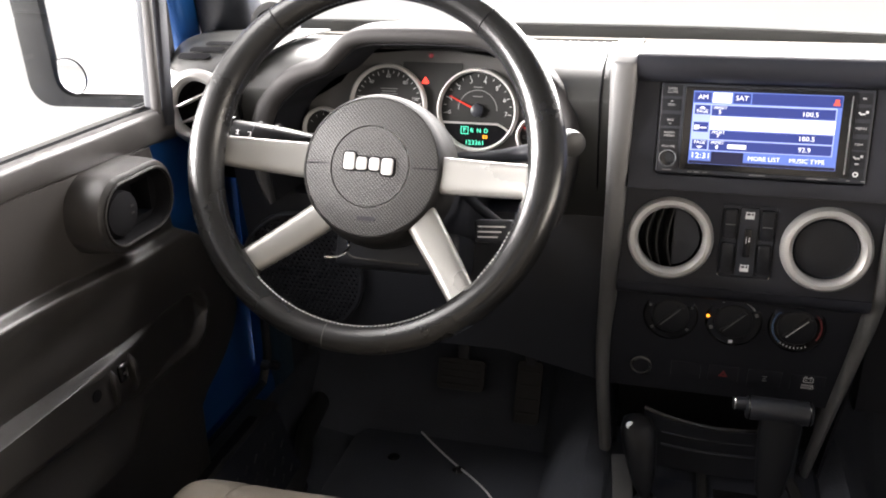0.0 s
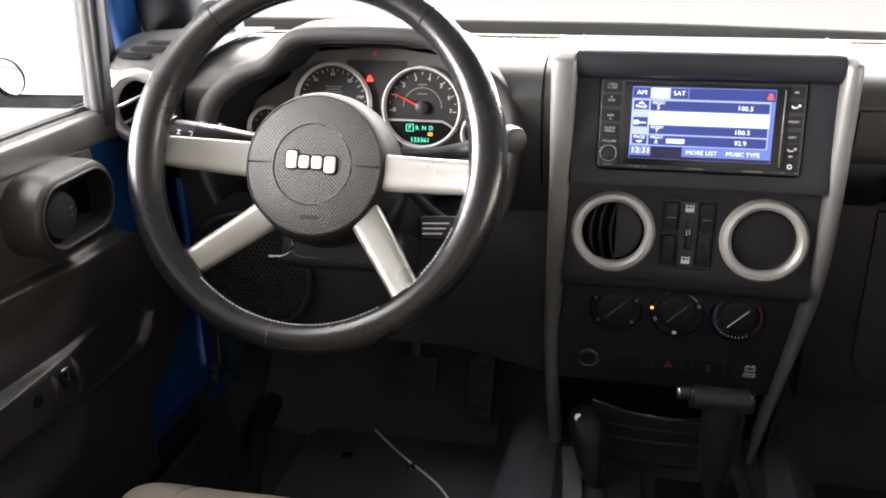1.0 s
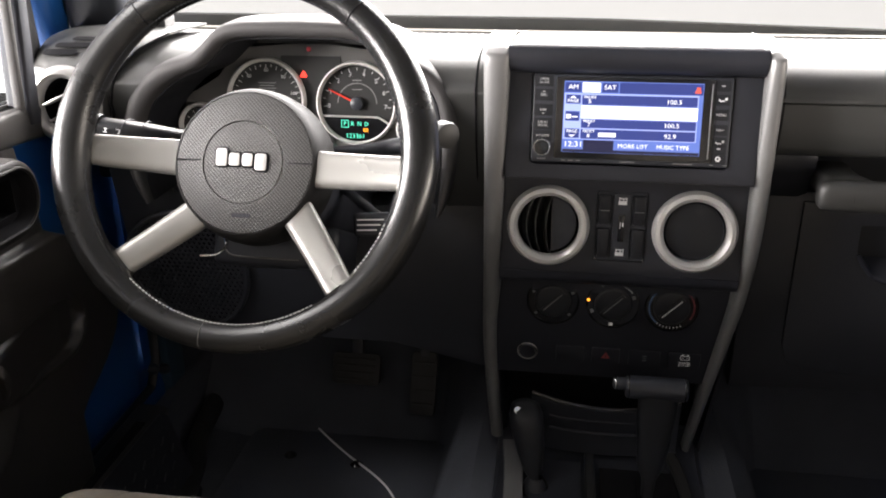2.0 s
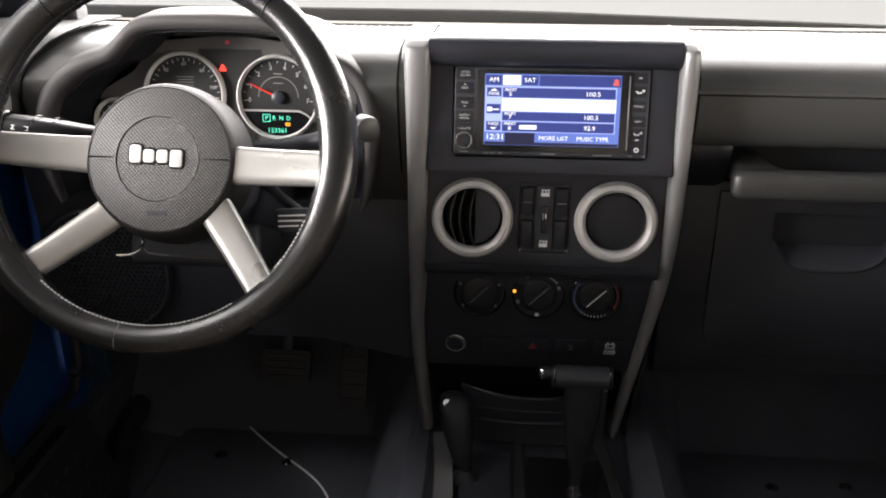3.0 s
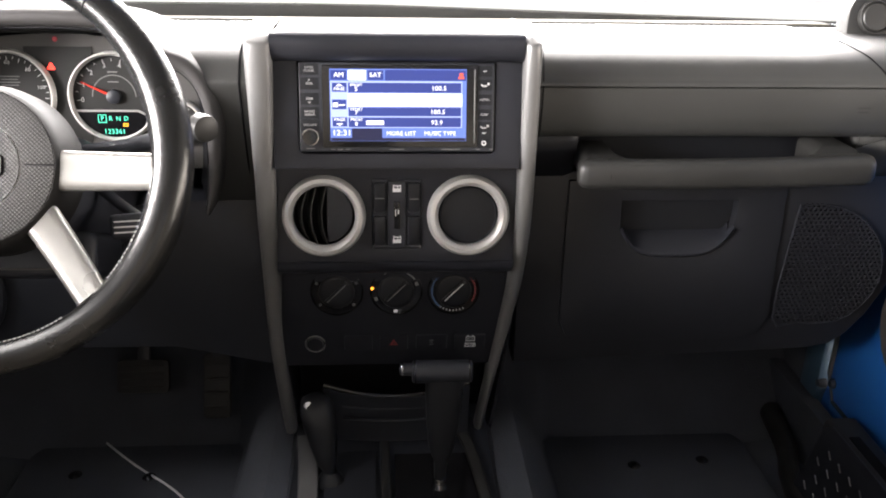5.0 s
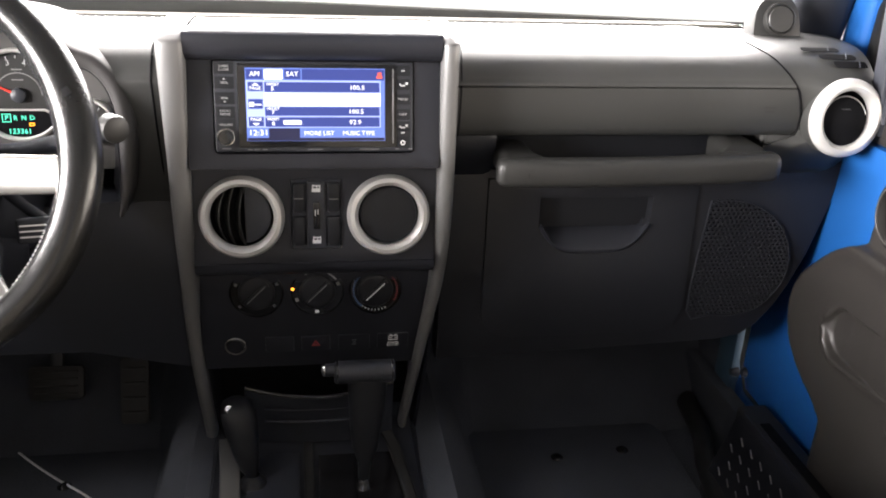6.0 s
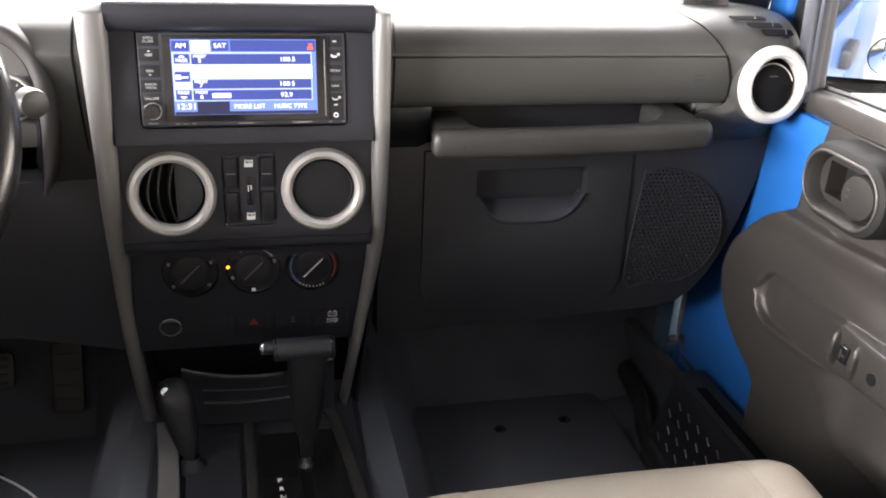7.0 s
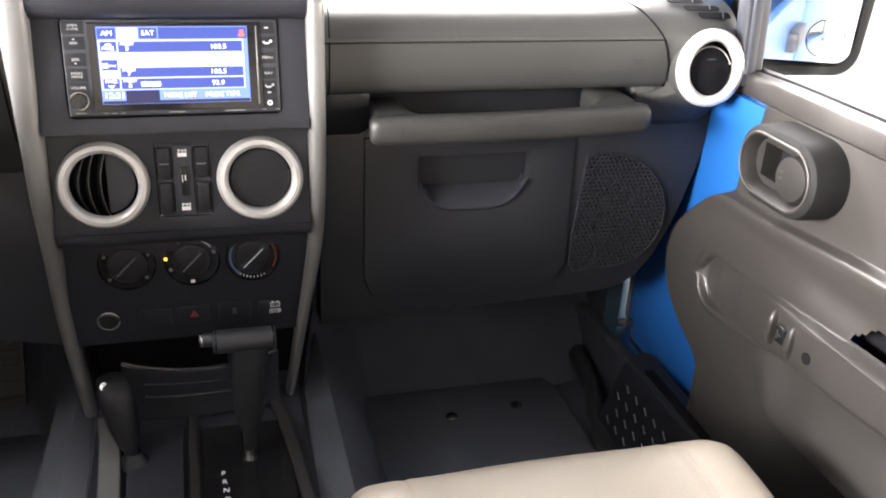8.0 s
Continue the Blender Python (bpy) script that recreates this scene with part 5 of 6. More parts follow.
part("stalk_tip", lathe([(0.0172, -0.012), (0.0182, -0.010), (0.0182, 0.002), (0.0168, 0.007), (0.009, 0.010), (0.0, 0.0105)], 28), STALK, lst, F=basis((-0.598, -0.105, 0.7485), (0, 0, 1), (0, 1, 0)))
for k in range(4):
    x = -0.574 + 0.0125 * k
    icon = join(moved(bar(0.0045, 0.0008), at(0, 0.002)), moved(bar(0.0045, 0.0008), at(0, -0.002)), moved(bar(0.0008, 0.0035), at(0.002 * (k % 2), 0)))
    part("stalk_print", icon, PRINT, lst, "small pale control symbol", F=basis((x, -0.1225 + 0.0035 * k, 0.7535 - 0.0022 * k), (1, -0.1, -0.12), (0, 0.35, 1)))
for x, y, z in ((-0.556, -0.1025, 0.7432), (-0.536, -0.0985, 0.7400)):
    part("stalk_band", lathe([(0.0178, -0.0008), (0.0184, 0), (0.0178, 0.0008)], 28), BLACK, lst, F=basis((x, y, z), (0, 0, 1), (0.15, 1, 0)))
rst = stalk("wiper_stalk", [(-0.335, -0.045, 0.715), (-0.285, -0.075, 0.728), (-0.24, -0.095, 0.742), (-0.20, -0.10, 0.754)], [0.008, 0.009, 0.011, 0.012], BLACK)
part("stalk_tip", lathe([(0.0110, -0.014), (0.0136, -0.010), (0.0142, 0.003), (0.0134, 0.006), (0.011, 0.0072), (0.0, 0.0078)], 28), GRAB, rst, F=basis((-0.197, -0.100, 0.755), (0, 0, 1), (-0.8, -0.6, 0)))
cr = part("cruise_stalk", box(0.044, 0.026, 0.022, 0.004, 3), BLACK, column, "black cruise control lever with printed lines", F=basis((-0.277, -0.105, 0.651), (1, -0.05, 0.08), (0, 0.3, 1)))
for k in range(3):
    part("stalk_print", bar(0.031 - 0.004 * k, 0.0015), WHITEINK, cr, "unreadable lever lettering", F=basis((-0.279 - 0.002 * k, -0.1168 - 0.0012 * k, 0.6605 - 0.0058 * k), (1, -0.05, 0.08), (0, 0.3, 1)))
part("cruise_arm", sweep([(-0.262, -0.105, 0.652), (-0.30, -0.07, 0.662), (-0.34, -0.04, 0.68)], oval(0.006, 0.006, 12)), BLACK, column)


# ---- floor console with the shift levers ----
console = thing("floor_console", (0, -0.15, 0.2), "black floor console with silver edged shift gates", "floor console")
rows = []
for y, z in ((0.10, 0.262), (0.05, 0.256), (-0.02, 0.252), (-0.12, 0.250), (-0.30, 0.252)):
    rows.append([(x, y, z - d) for x, d in ((-0.155, 0.10), (-0.150, 0.02), (-0.142, 0.004), (-0.12, 0.0), (0.0, 0.0), (0.11, 0.0), (0.130, 0.004), (0.140, 0.02), (0.150, 0.10))])
part("console_body", surface(rows, 0.004), BLACK, console)


def console_strip(name, pts, w, label):
    P = curve_pts(pts, 5)
    part(name, sweep(P, rrect(w, 0.008, 0.0025, 3)), TRIM if w > 0.02 else DIAL, console, label)


console_strip("edge_trim", [(-0.128, 0.060, 0.262), (-0.121, 0.0, 0.261), (-0.115, -0.10, 0.259), (-0.112, -0.26, 0.259)], 0.026, "graphite silver edge trim")
console_strip("gate_divider", [(-0.018, 0.05, 0.259), (-0.017, 0.0, 0.258), (-0.015, -0.10, 0.257), (-0.014, -0.26, 0.257)], 0.013, "dark grey gate divider")
console_strip("edge_trim", [(0.060, 0.090, 0.266), (0.084, 0.075, 0.265), (0.100, 0.03, 0.262), (0.111, -0.06, 0.259), (0.119, -0.16, 0.258), (0.122, -0.26, 0.258)], 0.016, "dark grey edge trim")
part("gate_plate", plate([(-0.004, 0.02), (0.095, 0.02), (0.104, -0.06), (0.108, -0.25), (-0.002, -0.25)], 0.0, 0.0035, bevel=0.001), GLOSSBLACK, console, "gloss black shift gate", F=Matrix.Translation((0, 0, 0.2560)))
part("gate_plate", plate([(-0.098, 0.03), (-0.030, 0.03), (-0.026, -0.25), (-0.092, -0.25)], 0.0, 0.0025, bevel=0.001), BLACK, console, F=Matrix.Translation((0, 0, 0.2560)))
for k, s in enumerate("PRND"):
    part("gate_letter", writing(s, 0.0105, 0.0003), WHITEINK, console, "white gear letter", F=Matrix.Translation((0.019 + 0.0014 * k, -0.080 - 0.0160 * k, 0.2602)) @ Matrix.Rotation(radians(-2), 4, "Z"))
part("gate_slot", plate([(0.044, 0.0), (0.058, 0.0), (0.062, -0.20), (0.048, -0.20)], 0.0, 0.0042), PIT, console, F=Matrix.Translation((0, 0, 0.2560)))

shift = thing("shift_lever", (0.055, -0.04, 0.255), "black automatic shift lever with a T shaped grip", "gear lever")
gx0, gx1, gy, gz = 0.018, 0.094, -0.030, 0.421
part("grip", sweep([(gx0 + (gx1 - gx0) * t, gy, gz) for t in (0, 0.02, 0.06, 0.5, 0.94, 0.98, 1.0)], oval(0.0145, 0.0145, 28), scale=[0.80, 0.94, 1, 1.0, 1.0, 0.94, 0.8]), BLACK, shift, "smooth black grip", angle=60)
for x in (gx0 + 0.004, gx1 - 0.004):
    part("grip_ring", lathe([(0.0142, -0.0012), (0.0149, 0), (0.0142, 0.0012)], 32), GLOSSBLACK, shift, "thin gloss ring", F=basis((x, gy, gz), (0, 1, 0), (0, 0, 1)))
bt = part("release_button", lathe([(0.008, -0.010), (0.008, 0.006), (0.0068, 0.009), (0, 0.010)], 24), BLACK, shift, F=basis((gx0 - 0.006, gy, gz + 0.004), (0, 0, 1), (0, 1, 0)))
part("button_ring", lathe([(0.0083, -0.001), (0.0088, 0), (0.0083, 0.001)], 24), CHROME, bt, F=basis((gx0 - 0.0125, gy, gz + 0.004), (0, 0, 1), (0, 1, 0)))
secs = []
for t, a, b in ((0.0, 0.025, 0.013), (0.12, 0.0245, 0.013), (0.4, 0.021, 0.012), (0.6, 0.017, 0.011), (0.72, 0.009, 0.008), (1.0, 0.0060, 0.0060)):
    c = Vector((0.060, gy, gz - 0.008)).lerp(Vector((0.0535, -0.052, 0.252)), t)
    secs.append([c + Vector((p, q, 0)) for p, q in oval(a, b, 20, 2.6)])
part("neck", loft(secs), LEVER, shift, angle=60)
part("rod_collar", lathe([(0.011, 0), (0.0105, 0.006), (0.0075, 0.010), (0.0068, 0.020)], 24), CHROME, shift, F=Matrix.Translation((0.0535, -0.052, 0.254)))

trans = thing("transfer_lever", (-0.10, -0.02, 0.255), "black transfer case lever with a rounded knob", "gear lever")
secs = []
for t, a, b in ((0.0, 0.004, 0.004), (0.015, 0.012, 0.011), (0.06, 0.0195, 0.018), (0.16, 0.0230, 0.021), (0.30, 0.0225, 0.020), (0.55, 0.0185, 0.017), (0.76, 0.013, 0.012), (0.84, 0.008, 0.008), (1.0, 0.006, 0.006)):
    c = Vector((-0.109, 0.012, 0.362)).lerp(Vector((-0.089, -0.03, 0.252)), t)
    secs.append([c + Vector((p, q, 0)) for p, q in oval(a, b, 22, 2.5)])
part("knob", loft(secs), LEVER, trans, angle=60)
# chrome disc added for the bright highlight on top of the knob
part("knob_glint", lathe([(0.0060, 0), (0.0052, 0.0012), (0, 0.0016)], 20), CHROME, trans, "small chrome disc for the knob highlight", F=basis((-0.1165, -0.0035, 0.3560), (1, 0, 0), (0, 0.80, 0.60)))
part("boot", lathe([(0.020, 0), (0.016, 0.008), (0.009, 0.018)], 24), LEVER, trans, F=Matrix.Translation((-0.089, -0.030, 0.254)))

# ---- pedals, and a pale strand added for the bright line in the driver's footwell ----
for nm, x, z, w, h in (("brake_pedal", -0.42, 0.22, 0.085, 0.055), ("accelerator_pedal", -0.30, 0.20, 0.045, 0.11)):
    pd = thing(nm, (x, 0.34, z), "black rubber faced " + nm.replace("_", " "), "pedal")
    PF = basis((x, 0.30, z), (1, 0, 0), (0, 0.5, 1))
    pad = part("pad", plate(rrect(w, h, 0.008, 4), -0.01, 0.0, bevel=0.002), RUBBER, pd, F=PF)
    for k in range(4):
        part("tread", box(w * 0.8, 0.004, 0.003, 0.001, 1), RUBBER, pad, F=PF @ at(0, (k - 1.5) * h / 4.6, 0.001))
    part("arm", sweep([(x, 0.31, z), (x, 0.36, z + 0.12), (x, 0.42, z + 0.24)], rrect(0.012, 0.02, 0.003, 2), up=(1, 0, 0)), BLACK, pd)
floor_strand = thing("floor_strand", (-0.39, 0.18, 0.098), "thin pale strand for the bright line on the driver's floor", "cable")
part("strand", sweep(curve_pts([(-0.505, 0.303, 0.0955), (-0.46, 0.257, 0.0955), (-0.413, 0.214, 0.0950), (-0.365, 0.174, 0.0950), (-0.331, 0.138, 0.0950), (-0.307, 0.095, 0.0950), (-0.285, 0.03, 0.0950), (-0.275, -0.04, 0.0950)], 6), oval(0.0019, 0.0019, 8)), WHITEINK, floor_strand)
for side in (-1, 1):
    mat_ = thing("floor_mat", (side * 0.44, 0.1, FLOOR), "black rubber edged car floor mat", "floor mat", "floor mats")
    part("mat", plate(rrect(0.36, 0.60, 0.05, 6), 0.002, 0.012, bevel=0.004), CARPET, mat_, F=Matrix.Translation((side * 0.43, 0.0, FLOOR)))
    for k in range(2):
        part("mat_clip", lathe([(0.011, 0.012), (0.009, 0.014), (0.005, 0.0165), (0.0, 0.018)], 20), GLOSSBLACK, mat_, F=Matrix.Translation((side * (0.40 + 0.12 * k), 0.20 + 0.01 * k, FLOOR)))


# ---- doors ----
def build_door(side, X, belt, yo):
    """A front door: painted inner sheet, plastic trim with armrest, pull handle, window frame and glass. side: -1 left, 1 right."""
    d = thing("door_1" if side < 0 else "door_2", (X + side * 0.05, -0.4, 0.20), "blue car door with slate grey plastic inner trim", "car door", "front doors", "structure")
    dz = belt - 0.747

    def DF(off):
        # local x runs towards the back of the car, y up, z into the cabin
        o = (X + side * off, yo, dz)
        return basis(o, (0, -1, 0), (0, 0, 1)) if side > 0 else basis(o, (0, -1, 0), (0, 0, 1)) @ Matrix.Diagonal((1, 1, -1, 1))
    st = 0.698 if side > 0 else 0.712
    sheet = [(-0.212, 0.24), (-0.212, st - 0.04), (-0.19, st), (1.0, st), (1.0, 0.20), (-0.02, 0.20), (-0.20, 0.20)]
    part("door_sheet", plate(sheet, 0.0, 0.02, bevel=0.004), BLUE, d, "bright blue painted door sheet", F=DF(0.045 if side > 0 else 0.078))
    # left skin runs further forward to keep light out of the footwell
    x0 = -0.30 if side < 0 else 0.10
    part("outer_skin", plate([(x0, 0.0), (x0, 0.69 if side > 0 else 0.662), (1.05, 0.69 if side > 0 else 0.662), (1.05, 0.0)], -0.02, 0.0, bevel=0.006), BLUE, d, "blue outer door skin", F=DF(0.075 if side > 0 else 0.090))
    # moulded trim: one relief sheet with the sweeping crease, armrest and map pocket
    def line(pts, q):
        return float(np.interp(q, [p[0] for p in pts], [p[1] for p in pts]))

    def ease(q):
        q = min(1.0, max(0.0, q))
        return q * q * (3 - 2 * q)

    front = [(0.20, 0.054), (0.328, 0.053), (0.345, 0.027), (0.359, -0.007), (0.379, -0.039), (0.400, -0.058), (0.420, -0.068), (0.448, -0.074), (0.475, -0.070), (0.500, -0.058), (0.525, -0.036), (0.543, -0.018), (0.562, 0.006), (0.575, 0.026), (0.584, 0.042), (0.592, 0.051), (0.640, 0.055), (0.672, 0.058), (0.715, 0.066), (0.75, 0.072)]
    crease = [(0.0, 0.580), (0.05, 0.590), (0.14, 0.591), (0.213, 0.598), (0.277, 0.604), (0.326, 0.607), (0.6, 0.618), (1.0, 0.625)]
    arm_hi = [(0.023, 0.460), (0.027, 0.472), (0.040, 0.488), (0.060, 0.497), (0.105, 0.499), (0.209, 0.510), (0.25, 0.512), (0.297, 0.515), (0.40, 0.521), (1.0, 0.528)]
    arm_lo = [(0.023, 0.452), (0.028, 0.440), (0.038, 0.431), (0.059, 0.425), (0.122, 0.430), (0.20, 0.440), (0.237, 0.447), (0.347, 0.459), (0.408, 0.467), (1.0, 0.475)]
    if side < 0:  # the driver's armrest sits a little lower
        arm_hi, arm_lo = ([(x, z - 0.011 * ease((x - 0.10) / 0.12)) for x, z in pts] for pts in (arm_hi, arm_lo))
    arm_out = [(0.02, 0.000), (0.06, 0.001), (0.12, 0.008), (0.20, 0.020), (0.30, 0.028), (0.40, 0.034), (1.0, 0.040)]

    def flare(x):
        # the rail's front end turns outwards past the end of the dash
        return (0.26 if side > 0 else 0.24) * max(0.0, 0.10 - x)

    def seam(x):
        # lower edge of the rail under the window
        return 0.7125 - (0.040 * max(0.0, 0.30 - x) if side < 0 else 0.0) - 0.45 * flare(x)

    def rail(x, h, out):
        # a point of the rail's section at x
        up = (h - 0.7125) / 0.0325
        return (x, h + (seam(x) - 0.7125) * (1 - up) - 0.45 * flare(x) * up, out - flare(x))

    def relief(x, z):
        zc = line(crease, x)
        ridge = ease((zc + 0.001 - z) / 0.007)
        h = 0.010 * ridge + 0.006 * ridge * math.exp(-((zc - 0.009 - z) / 0.016) ** 2)
        h -= 0.010 * math.exp(-((x - 0.30) / 0.09) ** 2 - ((z - 0.548) / 0.022) ** 2)
        lo, hi = line(arm_lo, x), line(arm_hi, x)
        # pocket lip under the armrest: leans out downwards, then tucks in sharply
        k = ease((x - 0.165) / 0.075)
        zl = 0.371 + 0.03 * ease((0.26 - x) / 0.09)
        if z < lo:
            t = (lo - z) / max(0.02, lo - zl)
            h = h * (1 - k) + k * (0.004 + 0.024 * ease(t) * (1.0 if t < 1 else max(0.0, 1 - (t - 1) * 6)))
        if x < 0.06:
            r = math.hypot((x - 0.06) / 0.037, (z - 0.461) / 0.036)
            m, rim = ease((1 - r) * 8 + 0.3), math.exp(-((r - 1.12) * 8) ** 2) * (1.0 if z < 0.461 else ease((0.500 - z) / 0.039))
        else:
            m, rim = ease(min(hi - z, z - lo) / 0.0045 + 0.3), math.exp(-((z - lo + 0.0043) / 0.0045) ** 2) * (1 - ease((x - 0.14) / 0.10))
        return h * (1 - m) + m * line(arm_out, x) + 0.0035 * rim

    def levels(x):
        # heights of the sheet's rows at x: they follow the crease and the armrest's edges
        lo, hi, zc = line(arm_lo, x), line(arm_hi, x), line(crease, x)
        zl = 0.371 + 0.03 * ease((0.26 - x) / 0.09)
        out = [0.200 + (zl - 0.012 - 0.200) * k / 12 for k in range(12)] + [zl + o for o in (-0.012, -0.008, -0.004, 0.0)]
        out += [zl + (lo - 0.012 - zl) * k / 10 for k in range(1, 10)] + [lo + o for o in (-0.010, -0.007, -0.0045, -0.0025, -0.0012, 0.0, 0.0012, 0.0024, 0.0036)]
        gap = max(0.0005, hi - lo - 0.0072)
        out += [lo + 0.0036 + gap * k / 8 for k in range(1, 8)] + [max(hi + o, lo + 0.0038 + gap + 0.0036 + o) for o in (-0.0036, -0.0024, -0.0012, 0.0, 0.0012, 0.0026, 0.0045)]
        top = out[-1]
        out += [top + (zc - 0.026 - top) * k / 14 for k in range(1, 14)] + [zc + o for o in (-0.024, -0.018, -0.013, -0.009, -0.006, -0.004, -0.002, -0.0005, 0.001, 0.003)]
        return out + [zc + 0.003 + (seam(x) - zc - 0.003) * k / 12 for k in range(1, 13)]

    rows = []
    for q in range(len(levels(0.2))):
        e = 0.03
        for _ in range(12):
            e = 0.5 * e + 0.5 * line(front, levels(e)[q])
        xs_ = [e + (1.0 - e) * (0.45 * c / 90 if c < 91 else 0.45 + 0.55 * (c - 90) / 18) for c in range(109)]
        row = [(x, levels(x)[q]) for x in xs_]
        z0 = row[0][1]
        rows.append([(e + 0.001, z0, -0.024 if side > 0 else -0.057), (e, z0, relief(e, z0) - 0.004), (e + 0.0012, z0, relief(e, z0) - 0.001)] + [(x, z, relief(x, z)) for x, z in row[1:]])
        rows[-1] = [(x, z, h - flare(x) * ease((z - 0.645) / 0.045)) for x, z, h in rows[-1]]
    rows.append([(x, z + 0.0006, h - 0.002) for x, z, h in rows[-1]])
    rows.append([(x, z + 0.0020, h - 0.014) for x, z, h in rows[-1]])
    part("trim_panel", surface(rows, 0.0, lambda c: not (side > 0 and 0.315 < c.x < 0.47 and 0.0 < (c.y - line(arm_hi, c.x) - 0.0045) / (line(crease, c.x) - 0.0305 - line(arm_hi, c.x)) < 6 / 14 * ease((c.x - 0.30) / 0.05))), DOORTRIM, d, "slate grey moulded door trim with an armrest", F=DF(0.0), angle=60)
    # belt rail with a soft rounded top
    brow = []
    shape = ((0.7128, -0.012), (0.7132, -0.004), (0.7142, -0.0002), (0.717, 0.0008), (0.728, 0.0006), (0.738, 0.0), (0.7415, -0.0010), (0.7435, -0.0035), (0.7442, -0.008), (0.7440, -0.0150), (0.7405, -0.0158), (0.7403, -0.040))
    xs_ = [-0.045, -0.03, -0.02, -0.015, 0.0, 0.01, 0.02, 0.028, 0.035, 0.045, 0.06] + [0.085 + 0.05 * k for k in range(20)]
    for h, out in shape:
        brow.append([rail(x, h, out) for x in xs_])
    part("belt_rail", surface(brow, 0.003), DOORTRIM, d, "smooth grey rail under the window", F=DF(0.0), angle=60)
    seal = ((0.7405, -0.0162), (0.7435, -0.0164), (0.7435, -0.0262), (0.7405, -0.0264))
    part("window_seal", surface([[rail(x, h, out) for x in xs_] for h, out in seal], 0.001), PIT, d, "black window seal", F=DF(0.0), angle=30)
    seal_lip = ((0.7405, -0.0268), (0.7462, -0.0272), (0.7462, -0.0302), (0.7405, -0.0306))
    part("seal_lip", surface([[rail(x, h, out) for x in xs_] for h, out in seal_lip], 0.0005), TRIM, d, "thin grey seal lip", F=DF(0.0), angle=30)
    # pull handle: racetrack shaped pod with a finger cup
    px, pz, w, h = 0.174, 0.664, 0.150, 0.093
    HF = DF(0.0) @ at(px, pz, 0, 0)
    secs = []
    for z, ins in ((-0.02, 0.001), (0.006, 0.000), (0.031, 0.001), (0.0395, 0.003), (0.043, 0.008)):
        secs.append([(a, b, z) for a, b in rrect(w - 2 * ins, h - 2 * ins, h / 2 - ins - 0.001, 10)])
    inner = [[(a, b, z) for a, b in rrect(w - 2 * i2, h - 2 * i2, h / 2 - i2 - 0.001, 10)] for z, i2 in ((0.0425, 0.013), (0.036, 0.0165), (0.010, 0.018))]
    # driver's pod inside goes near black, its shade put into the material
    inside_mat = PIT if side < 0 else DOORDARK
    # pod and ring tones set per side, with light and shade in the material
    pod = part("handle_pod", loft(secs[:-1], False), DOORTRIM if side < 0 else MIRRORCASE, d, "rounded grey pod round the door handle", F=HF, angle=60)
    part("pod_face", loft(secs[-2:] + inner[:1], False), DOORDARK if side < 0 else MIRRORCASE, pod, F=HF, angle=60)
    part("pod_cup", loft(inner, False), inside_mat, pod, "inside of the pod, darkened as shade", F=HF, angle=60)
    well = [(-0.044, 0.020), (0.012, 0.020), (0.016, 0.0), (0.012, -0.020), (-0.044, -0.020)]
    part("pod_lining", plate(rrect(w - 0.036, h - 0.036, (h - 0.038) / 2, 10), 0.002, 0.026, holes=[well]), inside_mat, pod, F=HF)
    part("pod_ring", sweep([(a, b, 0.0435) for a, b in rrect(w - 0.022, h - 0.022, h / 2 - 0.0120, 10)], oval(0.0018, 0.0018, 8), True), DOORTRIM if side > 0 else DOORDARK, pod, F=HF)
    part("finger_well", plate([(-0.052, 0.024), (0.020, 0.024), (0.020, -0.024), (-0.052, -0.024)], 0.0006, 0.0016), PIT, pod, "finger well darkened as shade", F=HF)
    part("latch_paddle", lathe([(0.0285, 0.014), (0.0280, 0.035), (0.0260, 0.0385), (0.018, 0.0400), (0.0, 0.0405)], 40), PIT if side < 0 else DOORDARK, pod, "round release paddle", F=HF @ at(0.026, -0.001) @ Matrix.Diagonal((1, 0.92, 1, 1)))
    for k in range(2):
        part("faint_print", bar(0.006, 0.0022), DOORTRIM, pod, F=HF @ at(0.012, 0.004 - 0.008 * k, 0.0406))
    AF = DF(0.0)
    # lock lever between two ribs, screw cap, cup recess
    lk = part("lock_lever", box(0.016, 0.022, 0.010, 0.003, 3), GLOSSBLACK, d, F=AF @ at(0.2275, 0.478, 0.022))
    part("lock_mark", join(moved(bar(0.003, 0.012), at(-0.003, 0)), moved(bar(0.006, 0.003), at(0.001, 0))), DOORTRIM, lk, F=AF @ at(0.2275, 0.478, 0.0272))
    for t in (0.209, 0.247):
        part("lock_rib", loft([[(p, q * k, z) for p, q in oval(0.0052, 0.026, 16)] for z, k in ((0.015, 1.0), (0.026, 0.95), (0.032, 0.75), (0.034, 0.45))]), DOORTRIM, d, F=AF @ at(t, 0.478 - (0.010 if side < 0 else 0.0), -0.004), angle=60)
    part("screw_cap", lathe([(0.0072, 0.0), (0.0072, 0.0012), (0.0, 0.0014)], 20), PIT, d, F=AF @ at(0.280, 0.478, 0.0268))
    if side > 0:
        # near black backing puts the recess's shade into its colour
        part("pull_cup", plate([(0.30, 0.48), (0.30, 0.58), (0.50, 0.58), (0.50, 0.48)], -0.024, -0.0205), PIT, d, "pull recess darkened as shade", F=AF)
    part("outside_handle", box(0.19, 0.05, 0.035, 0.012, 3), BLACK, d, "black outside door handle", F=DF(0.085) @ at(0.86, 0.58, -0.02))
    # window frame and pane
    fx, fw = (0.0, 0.028) if side > 0 else (0.020, 0.022)
    fr_pts = [(-0.025 + fx, 0.712, -0.036), (-0.035 + fx, 0.90, -0.03), (0.03 + fx, 1.20, -0.022), (0.07 + fx, 1.34, -0.016), (0.95, 1.35, -0.016)]
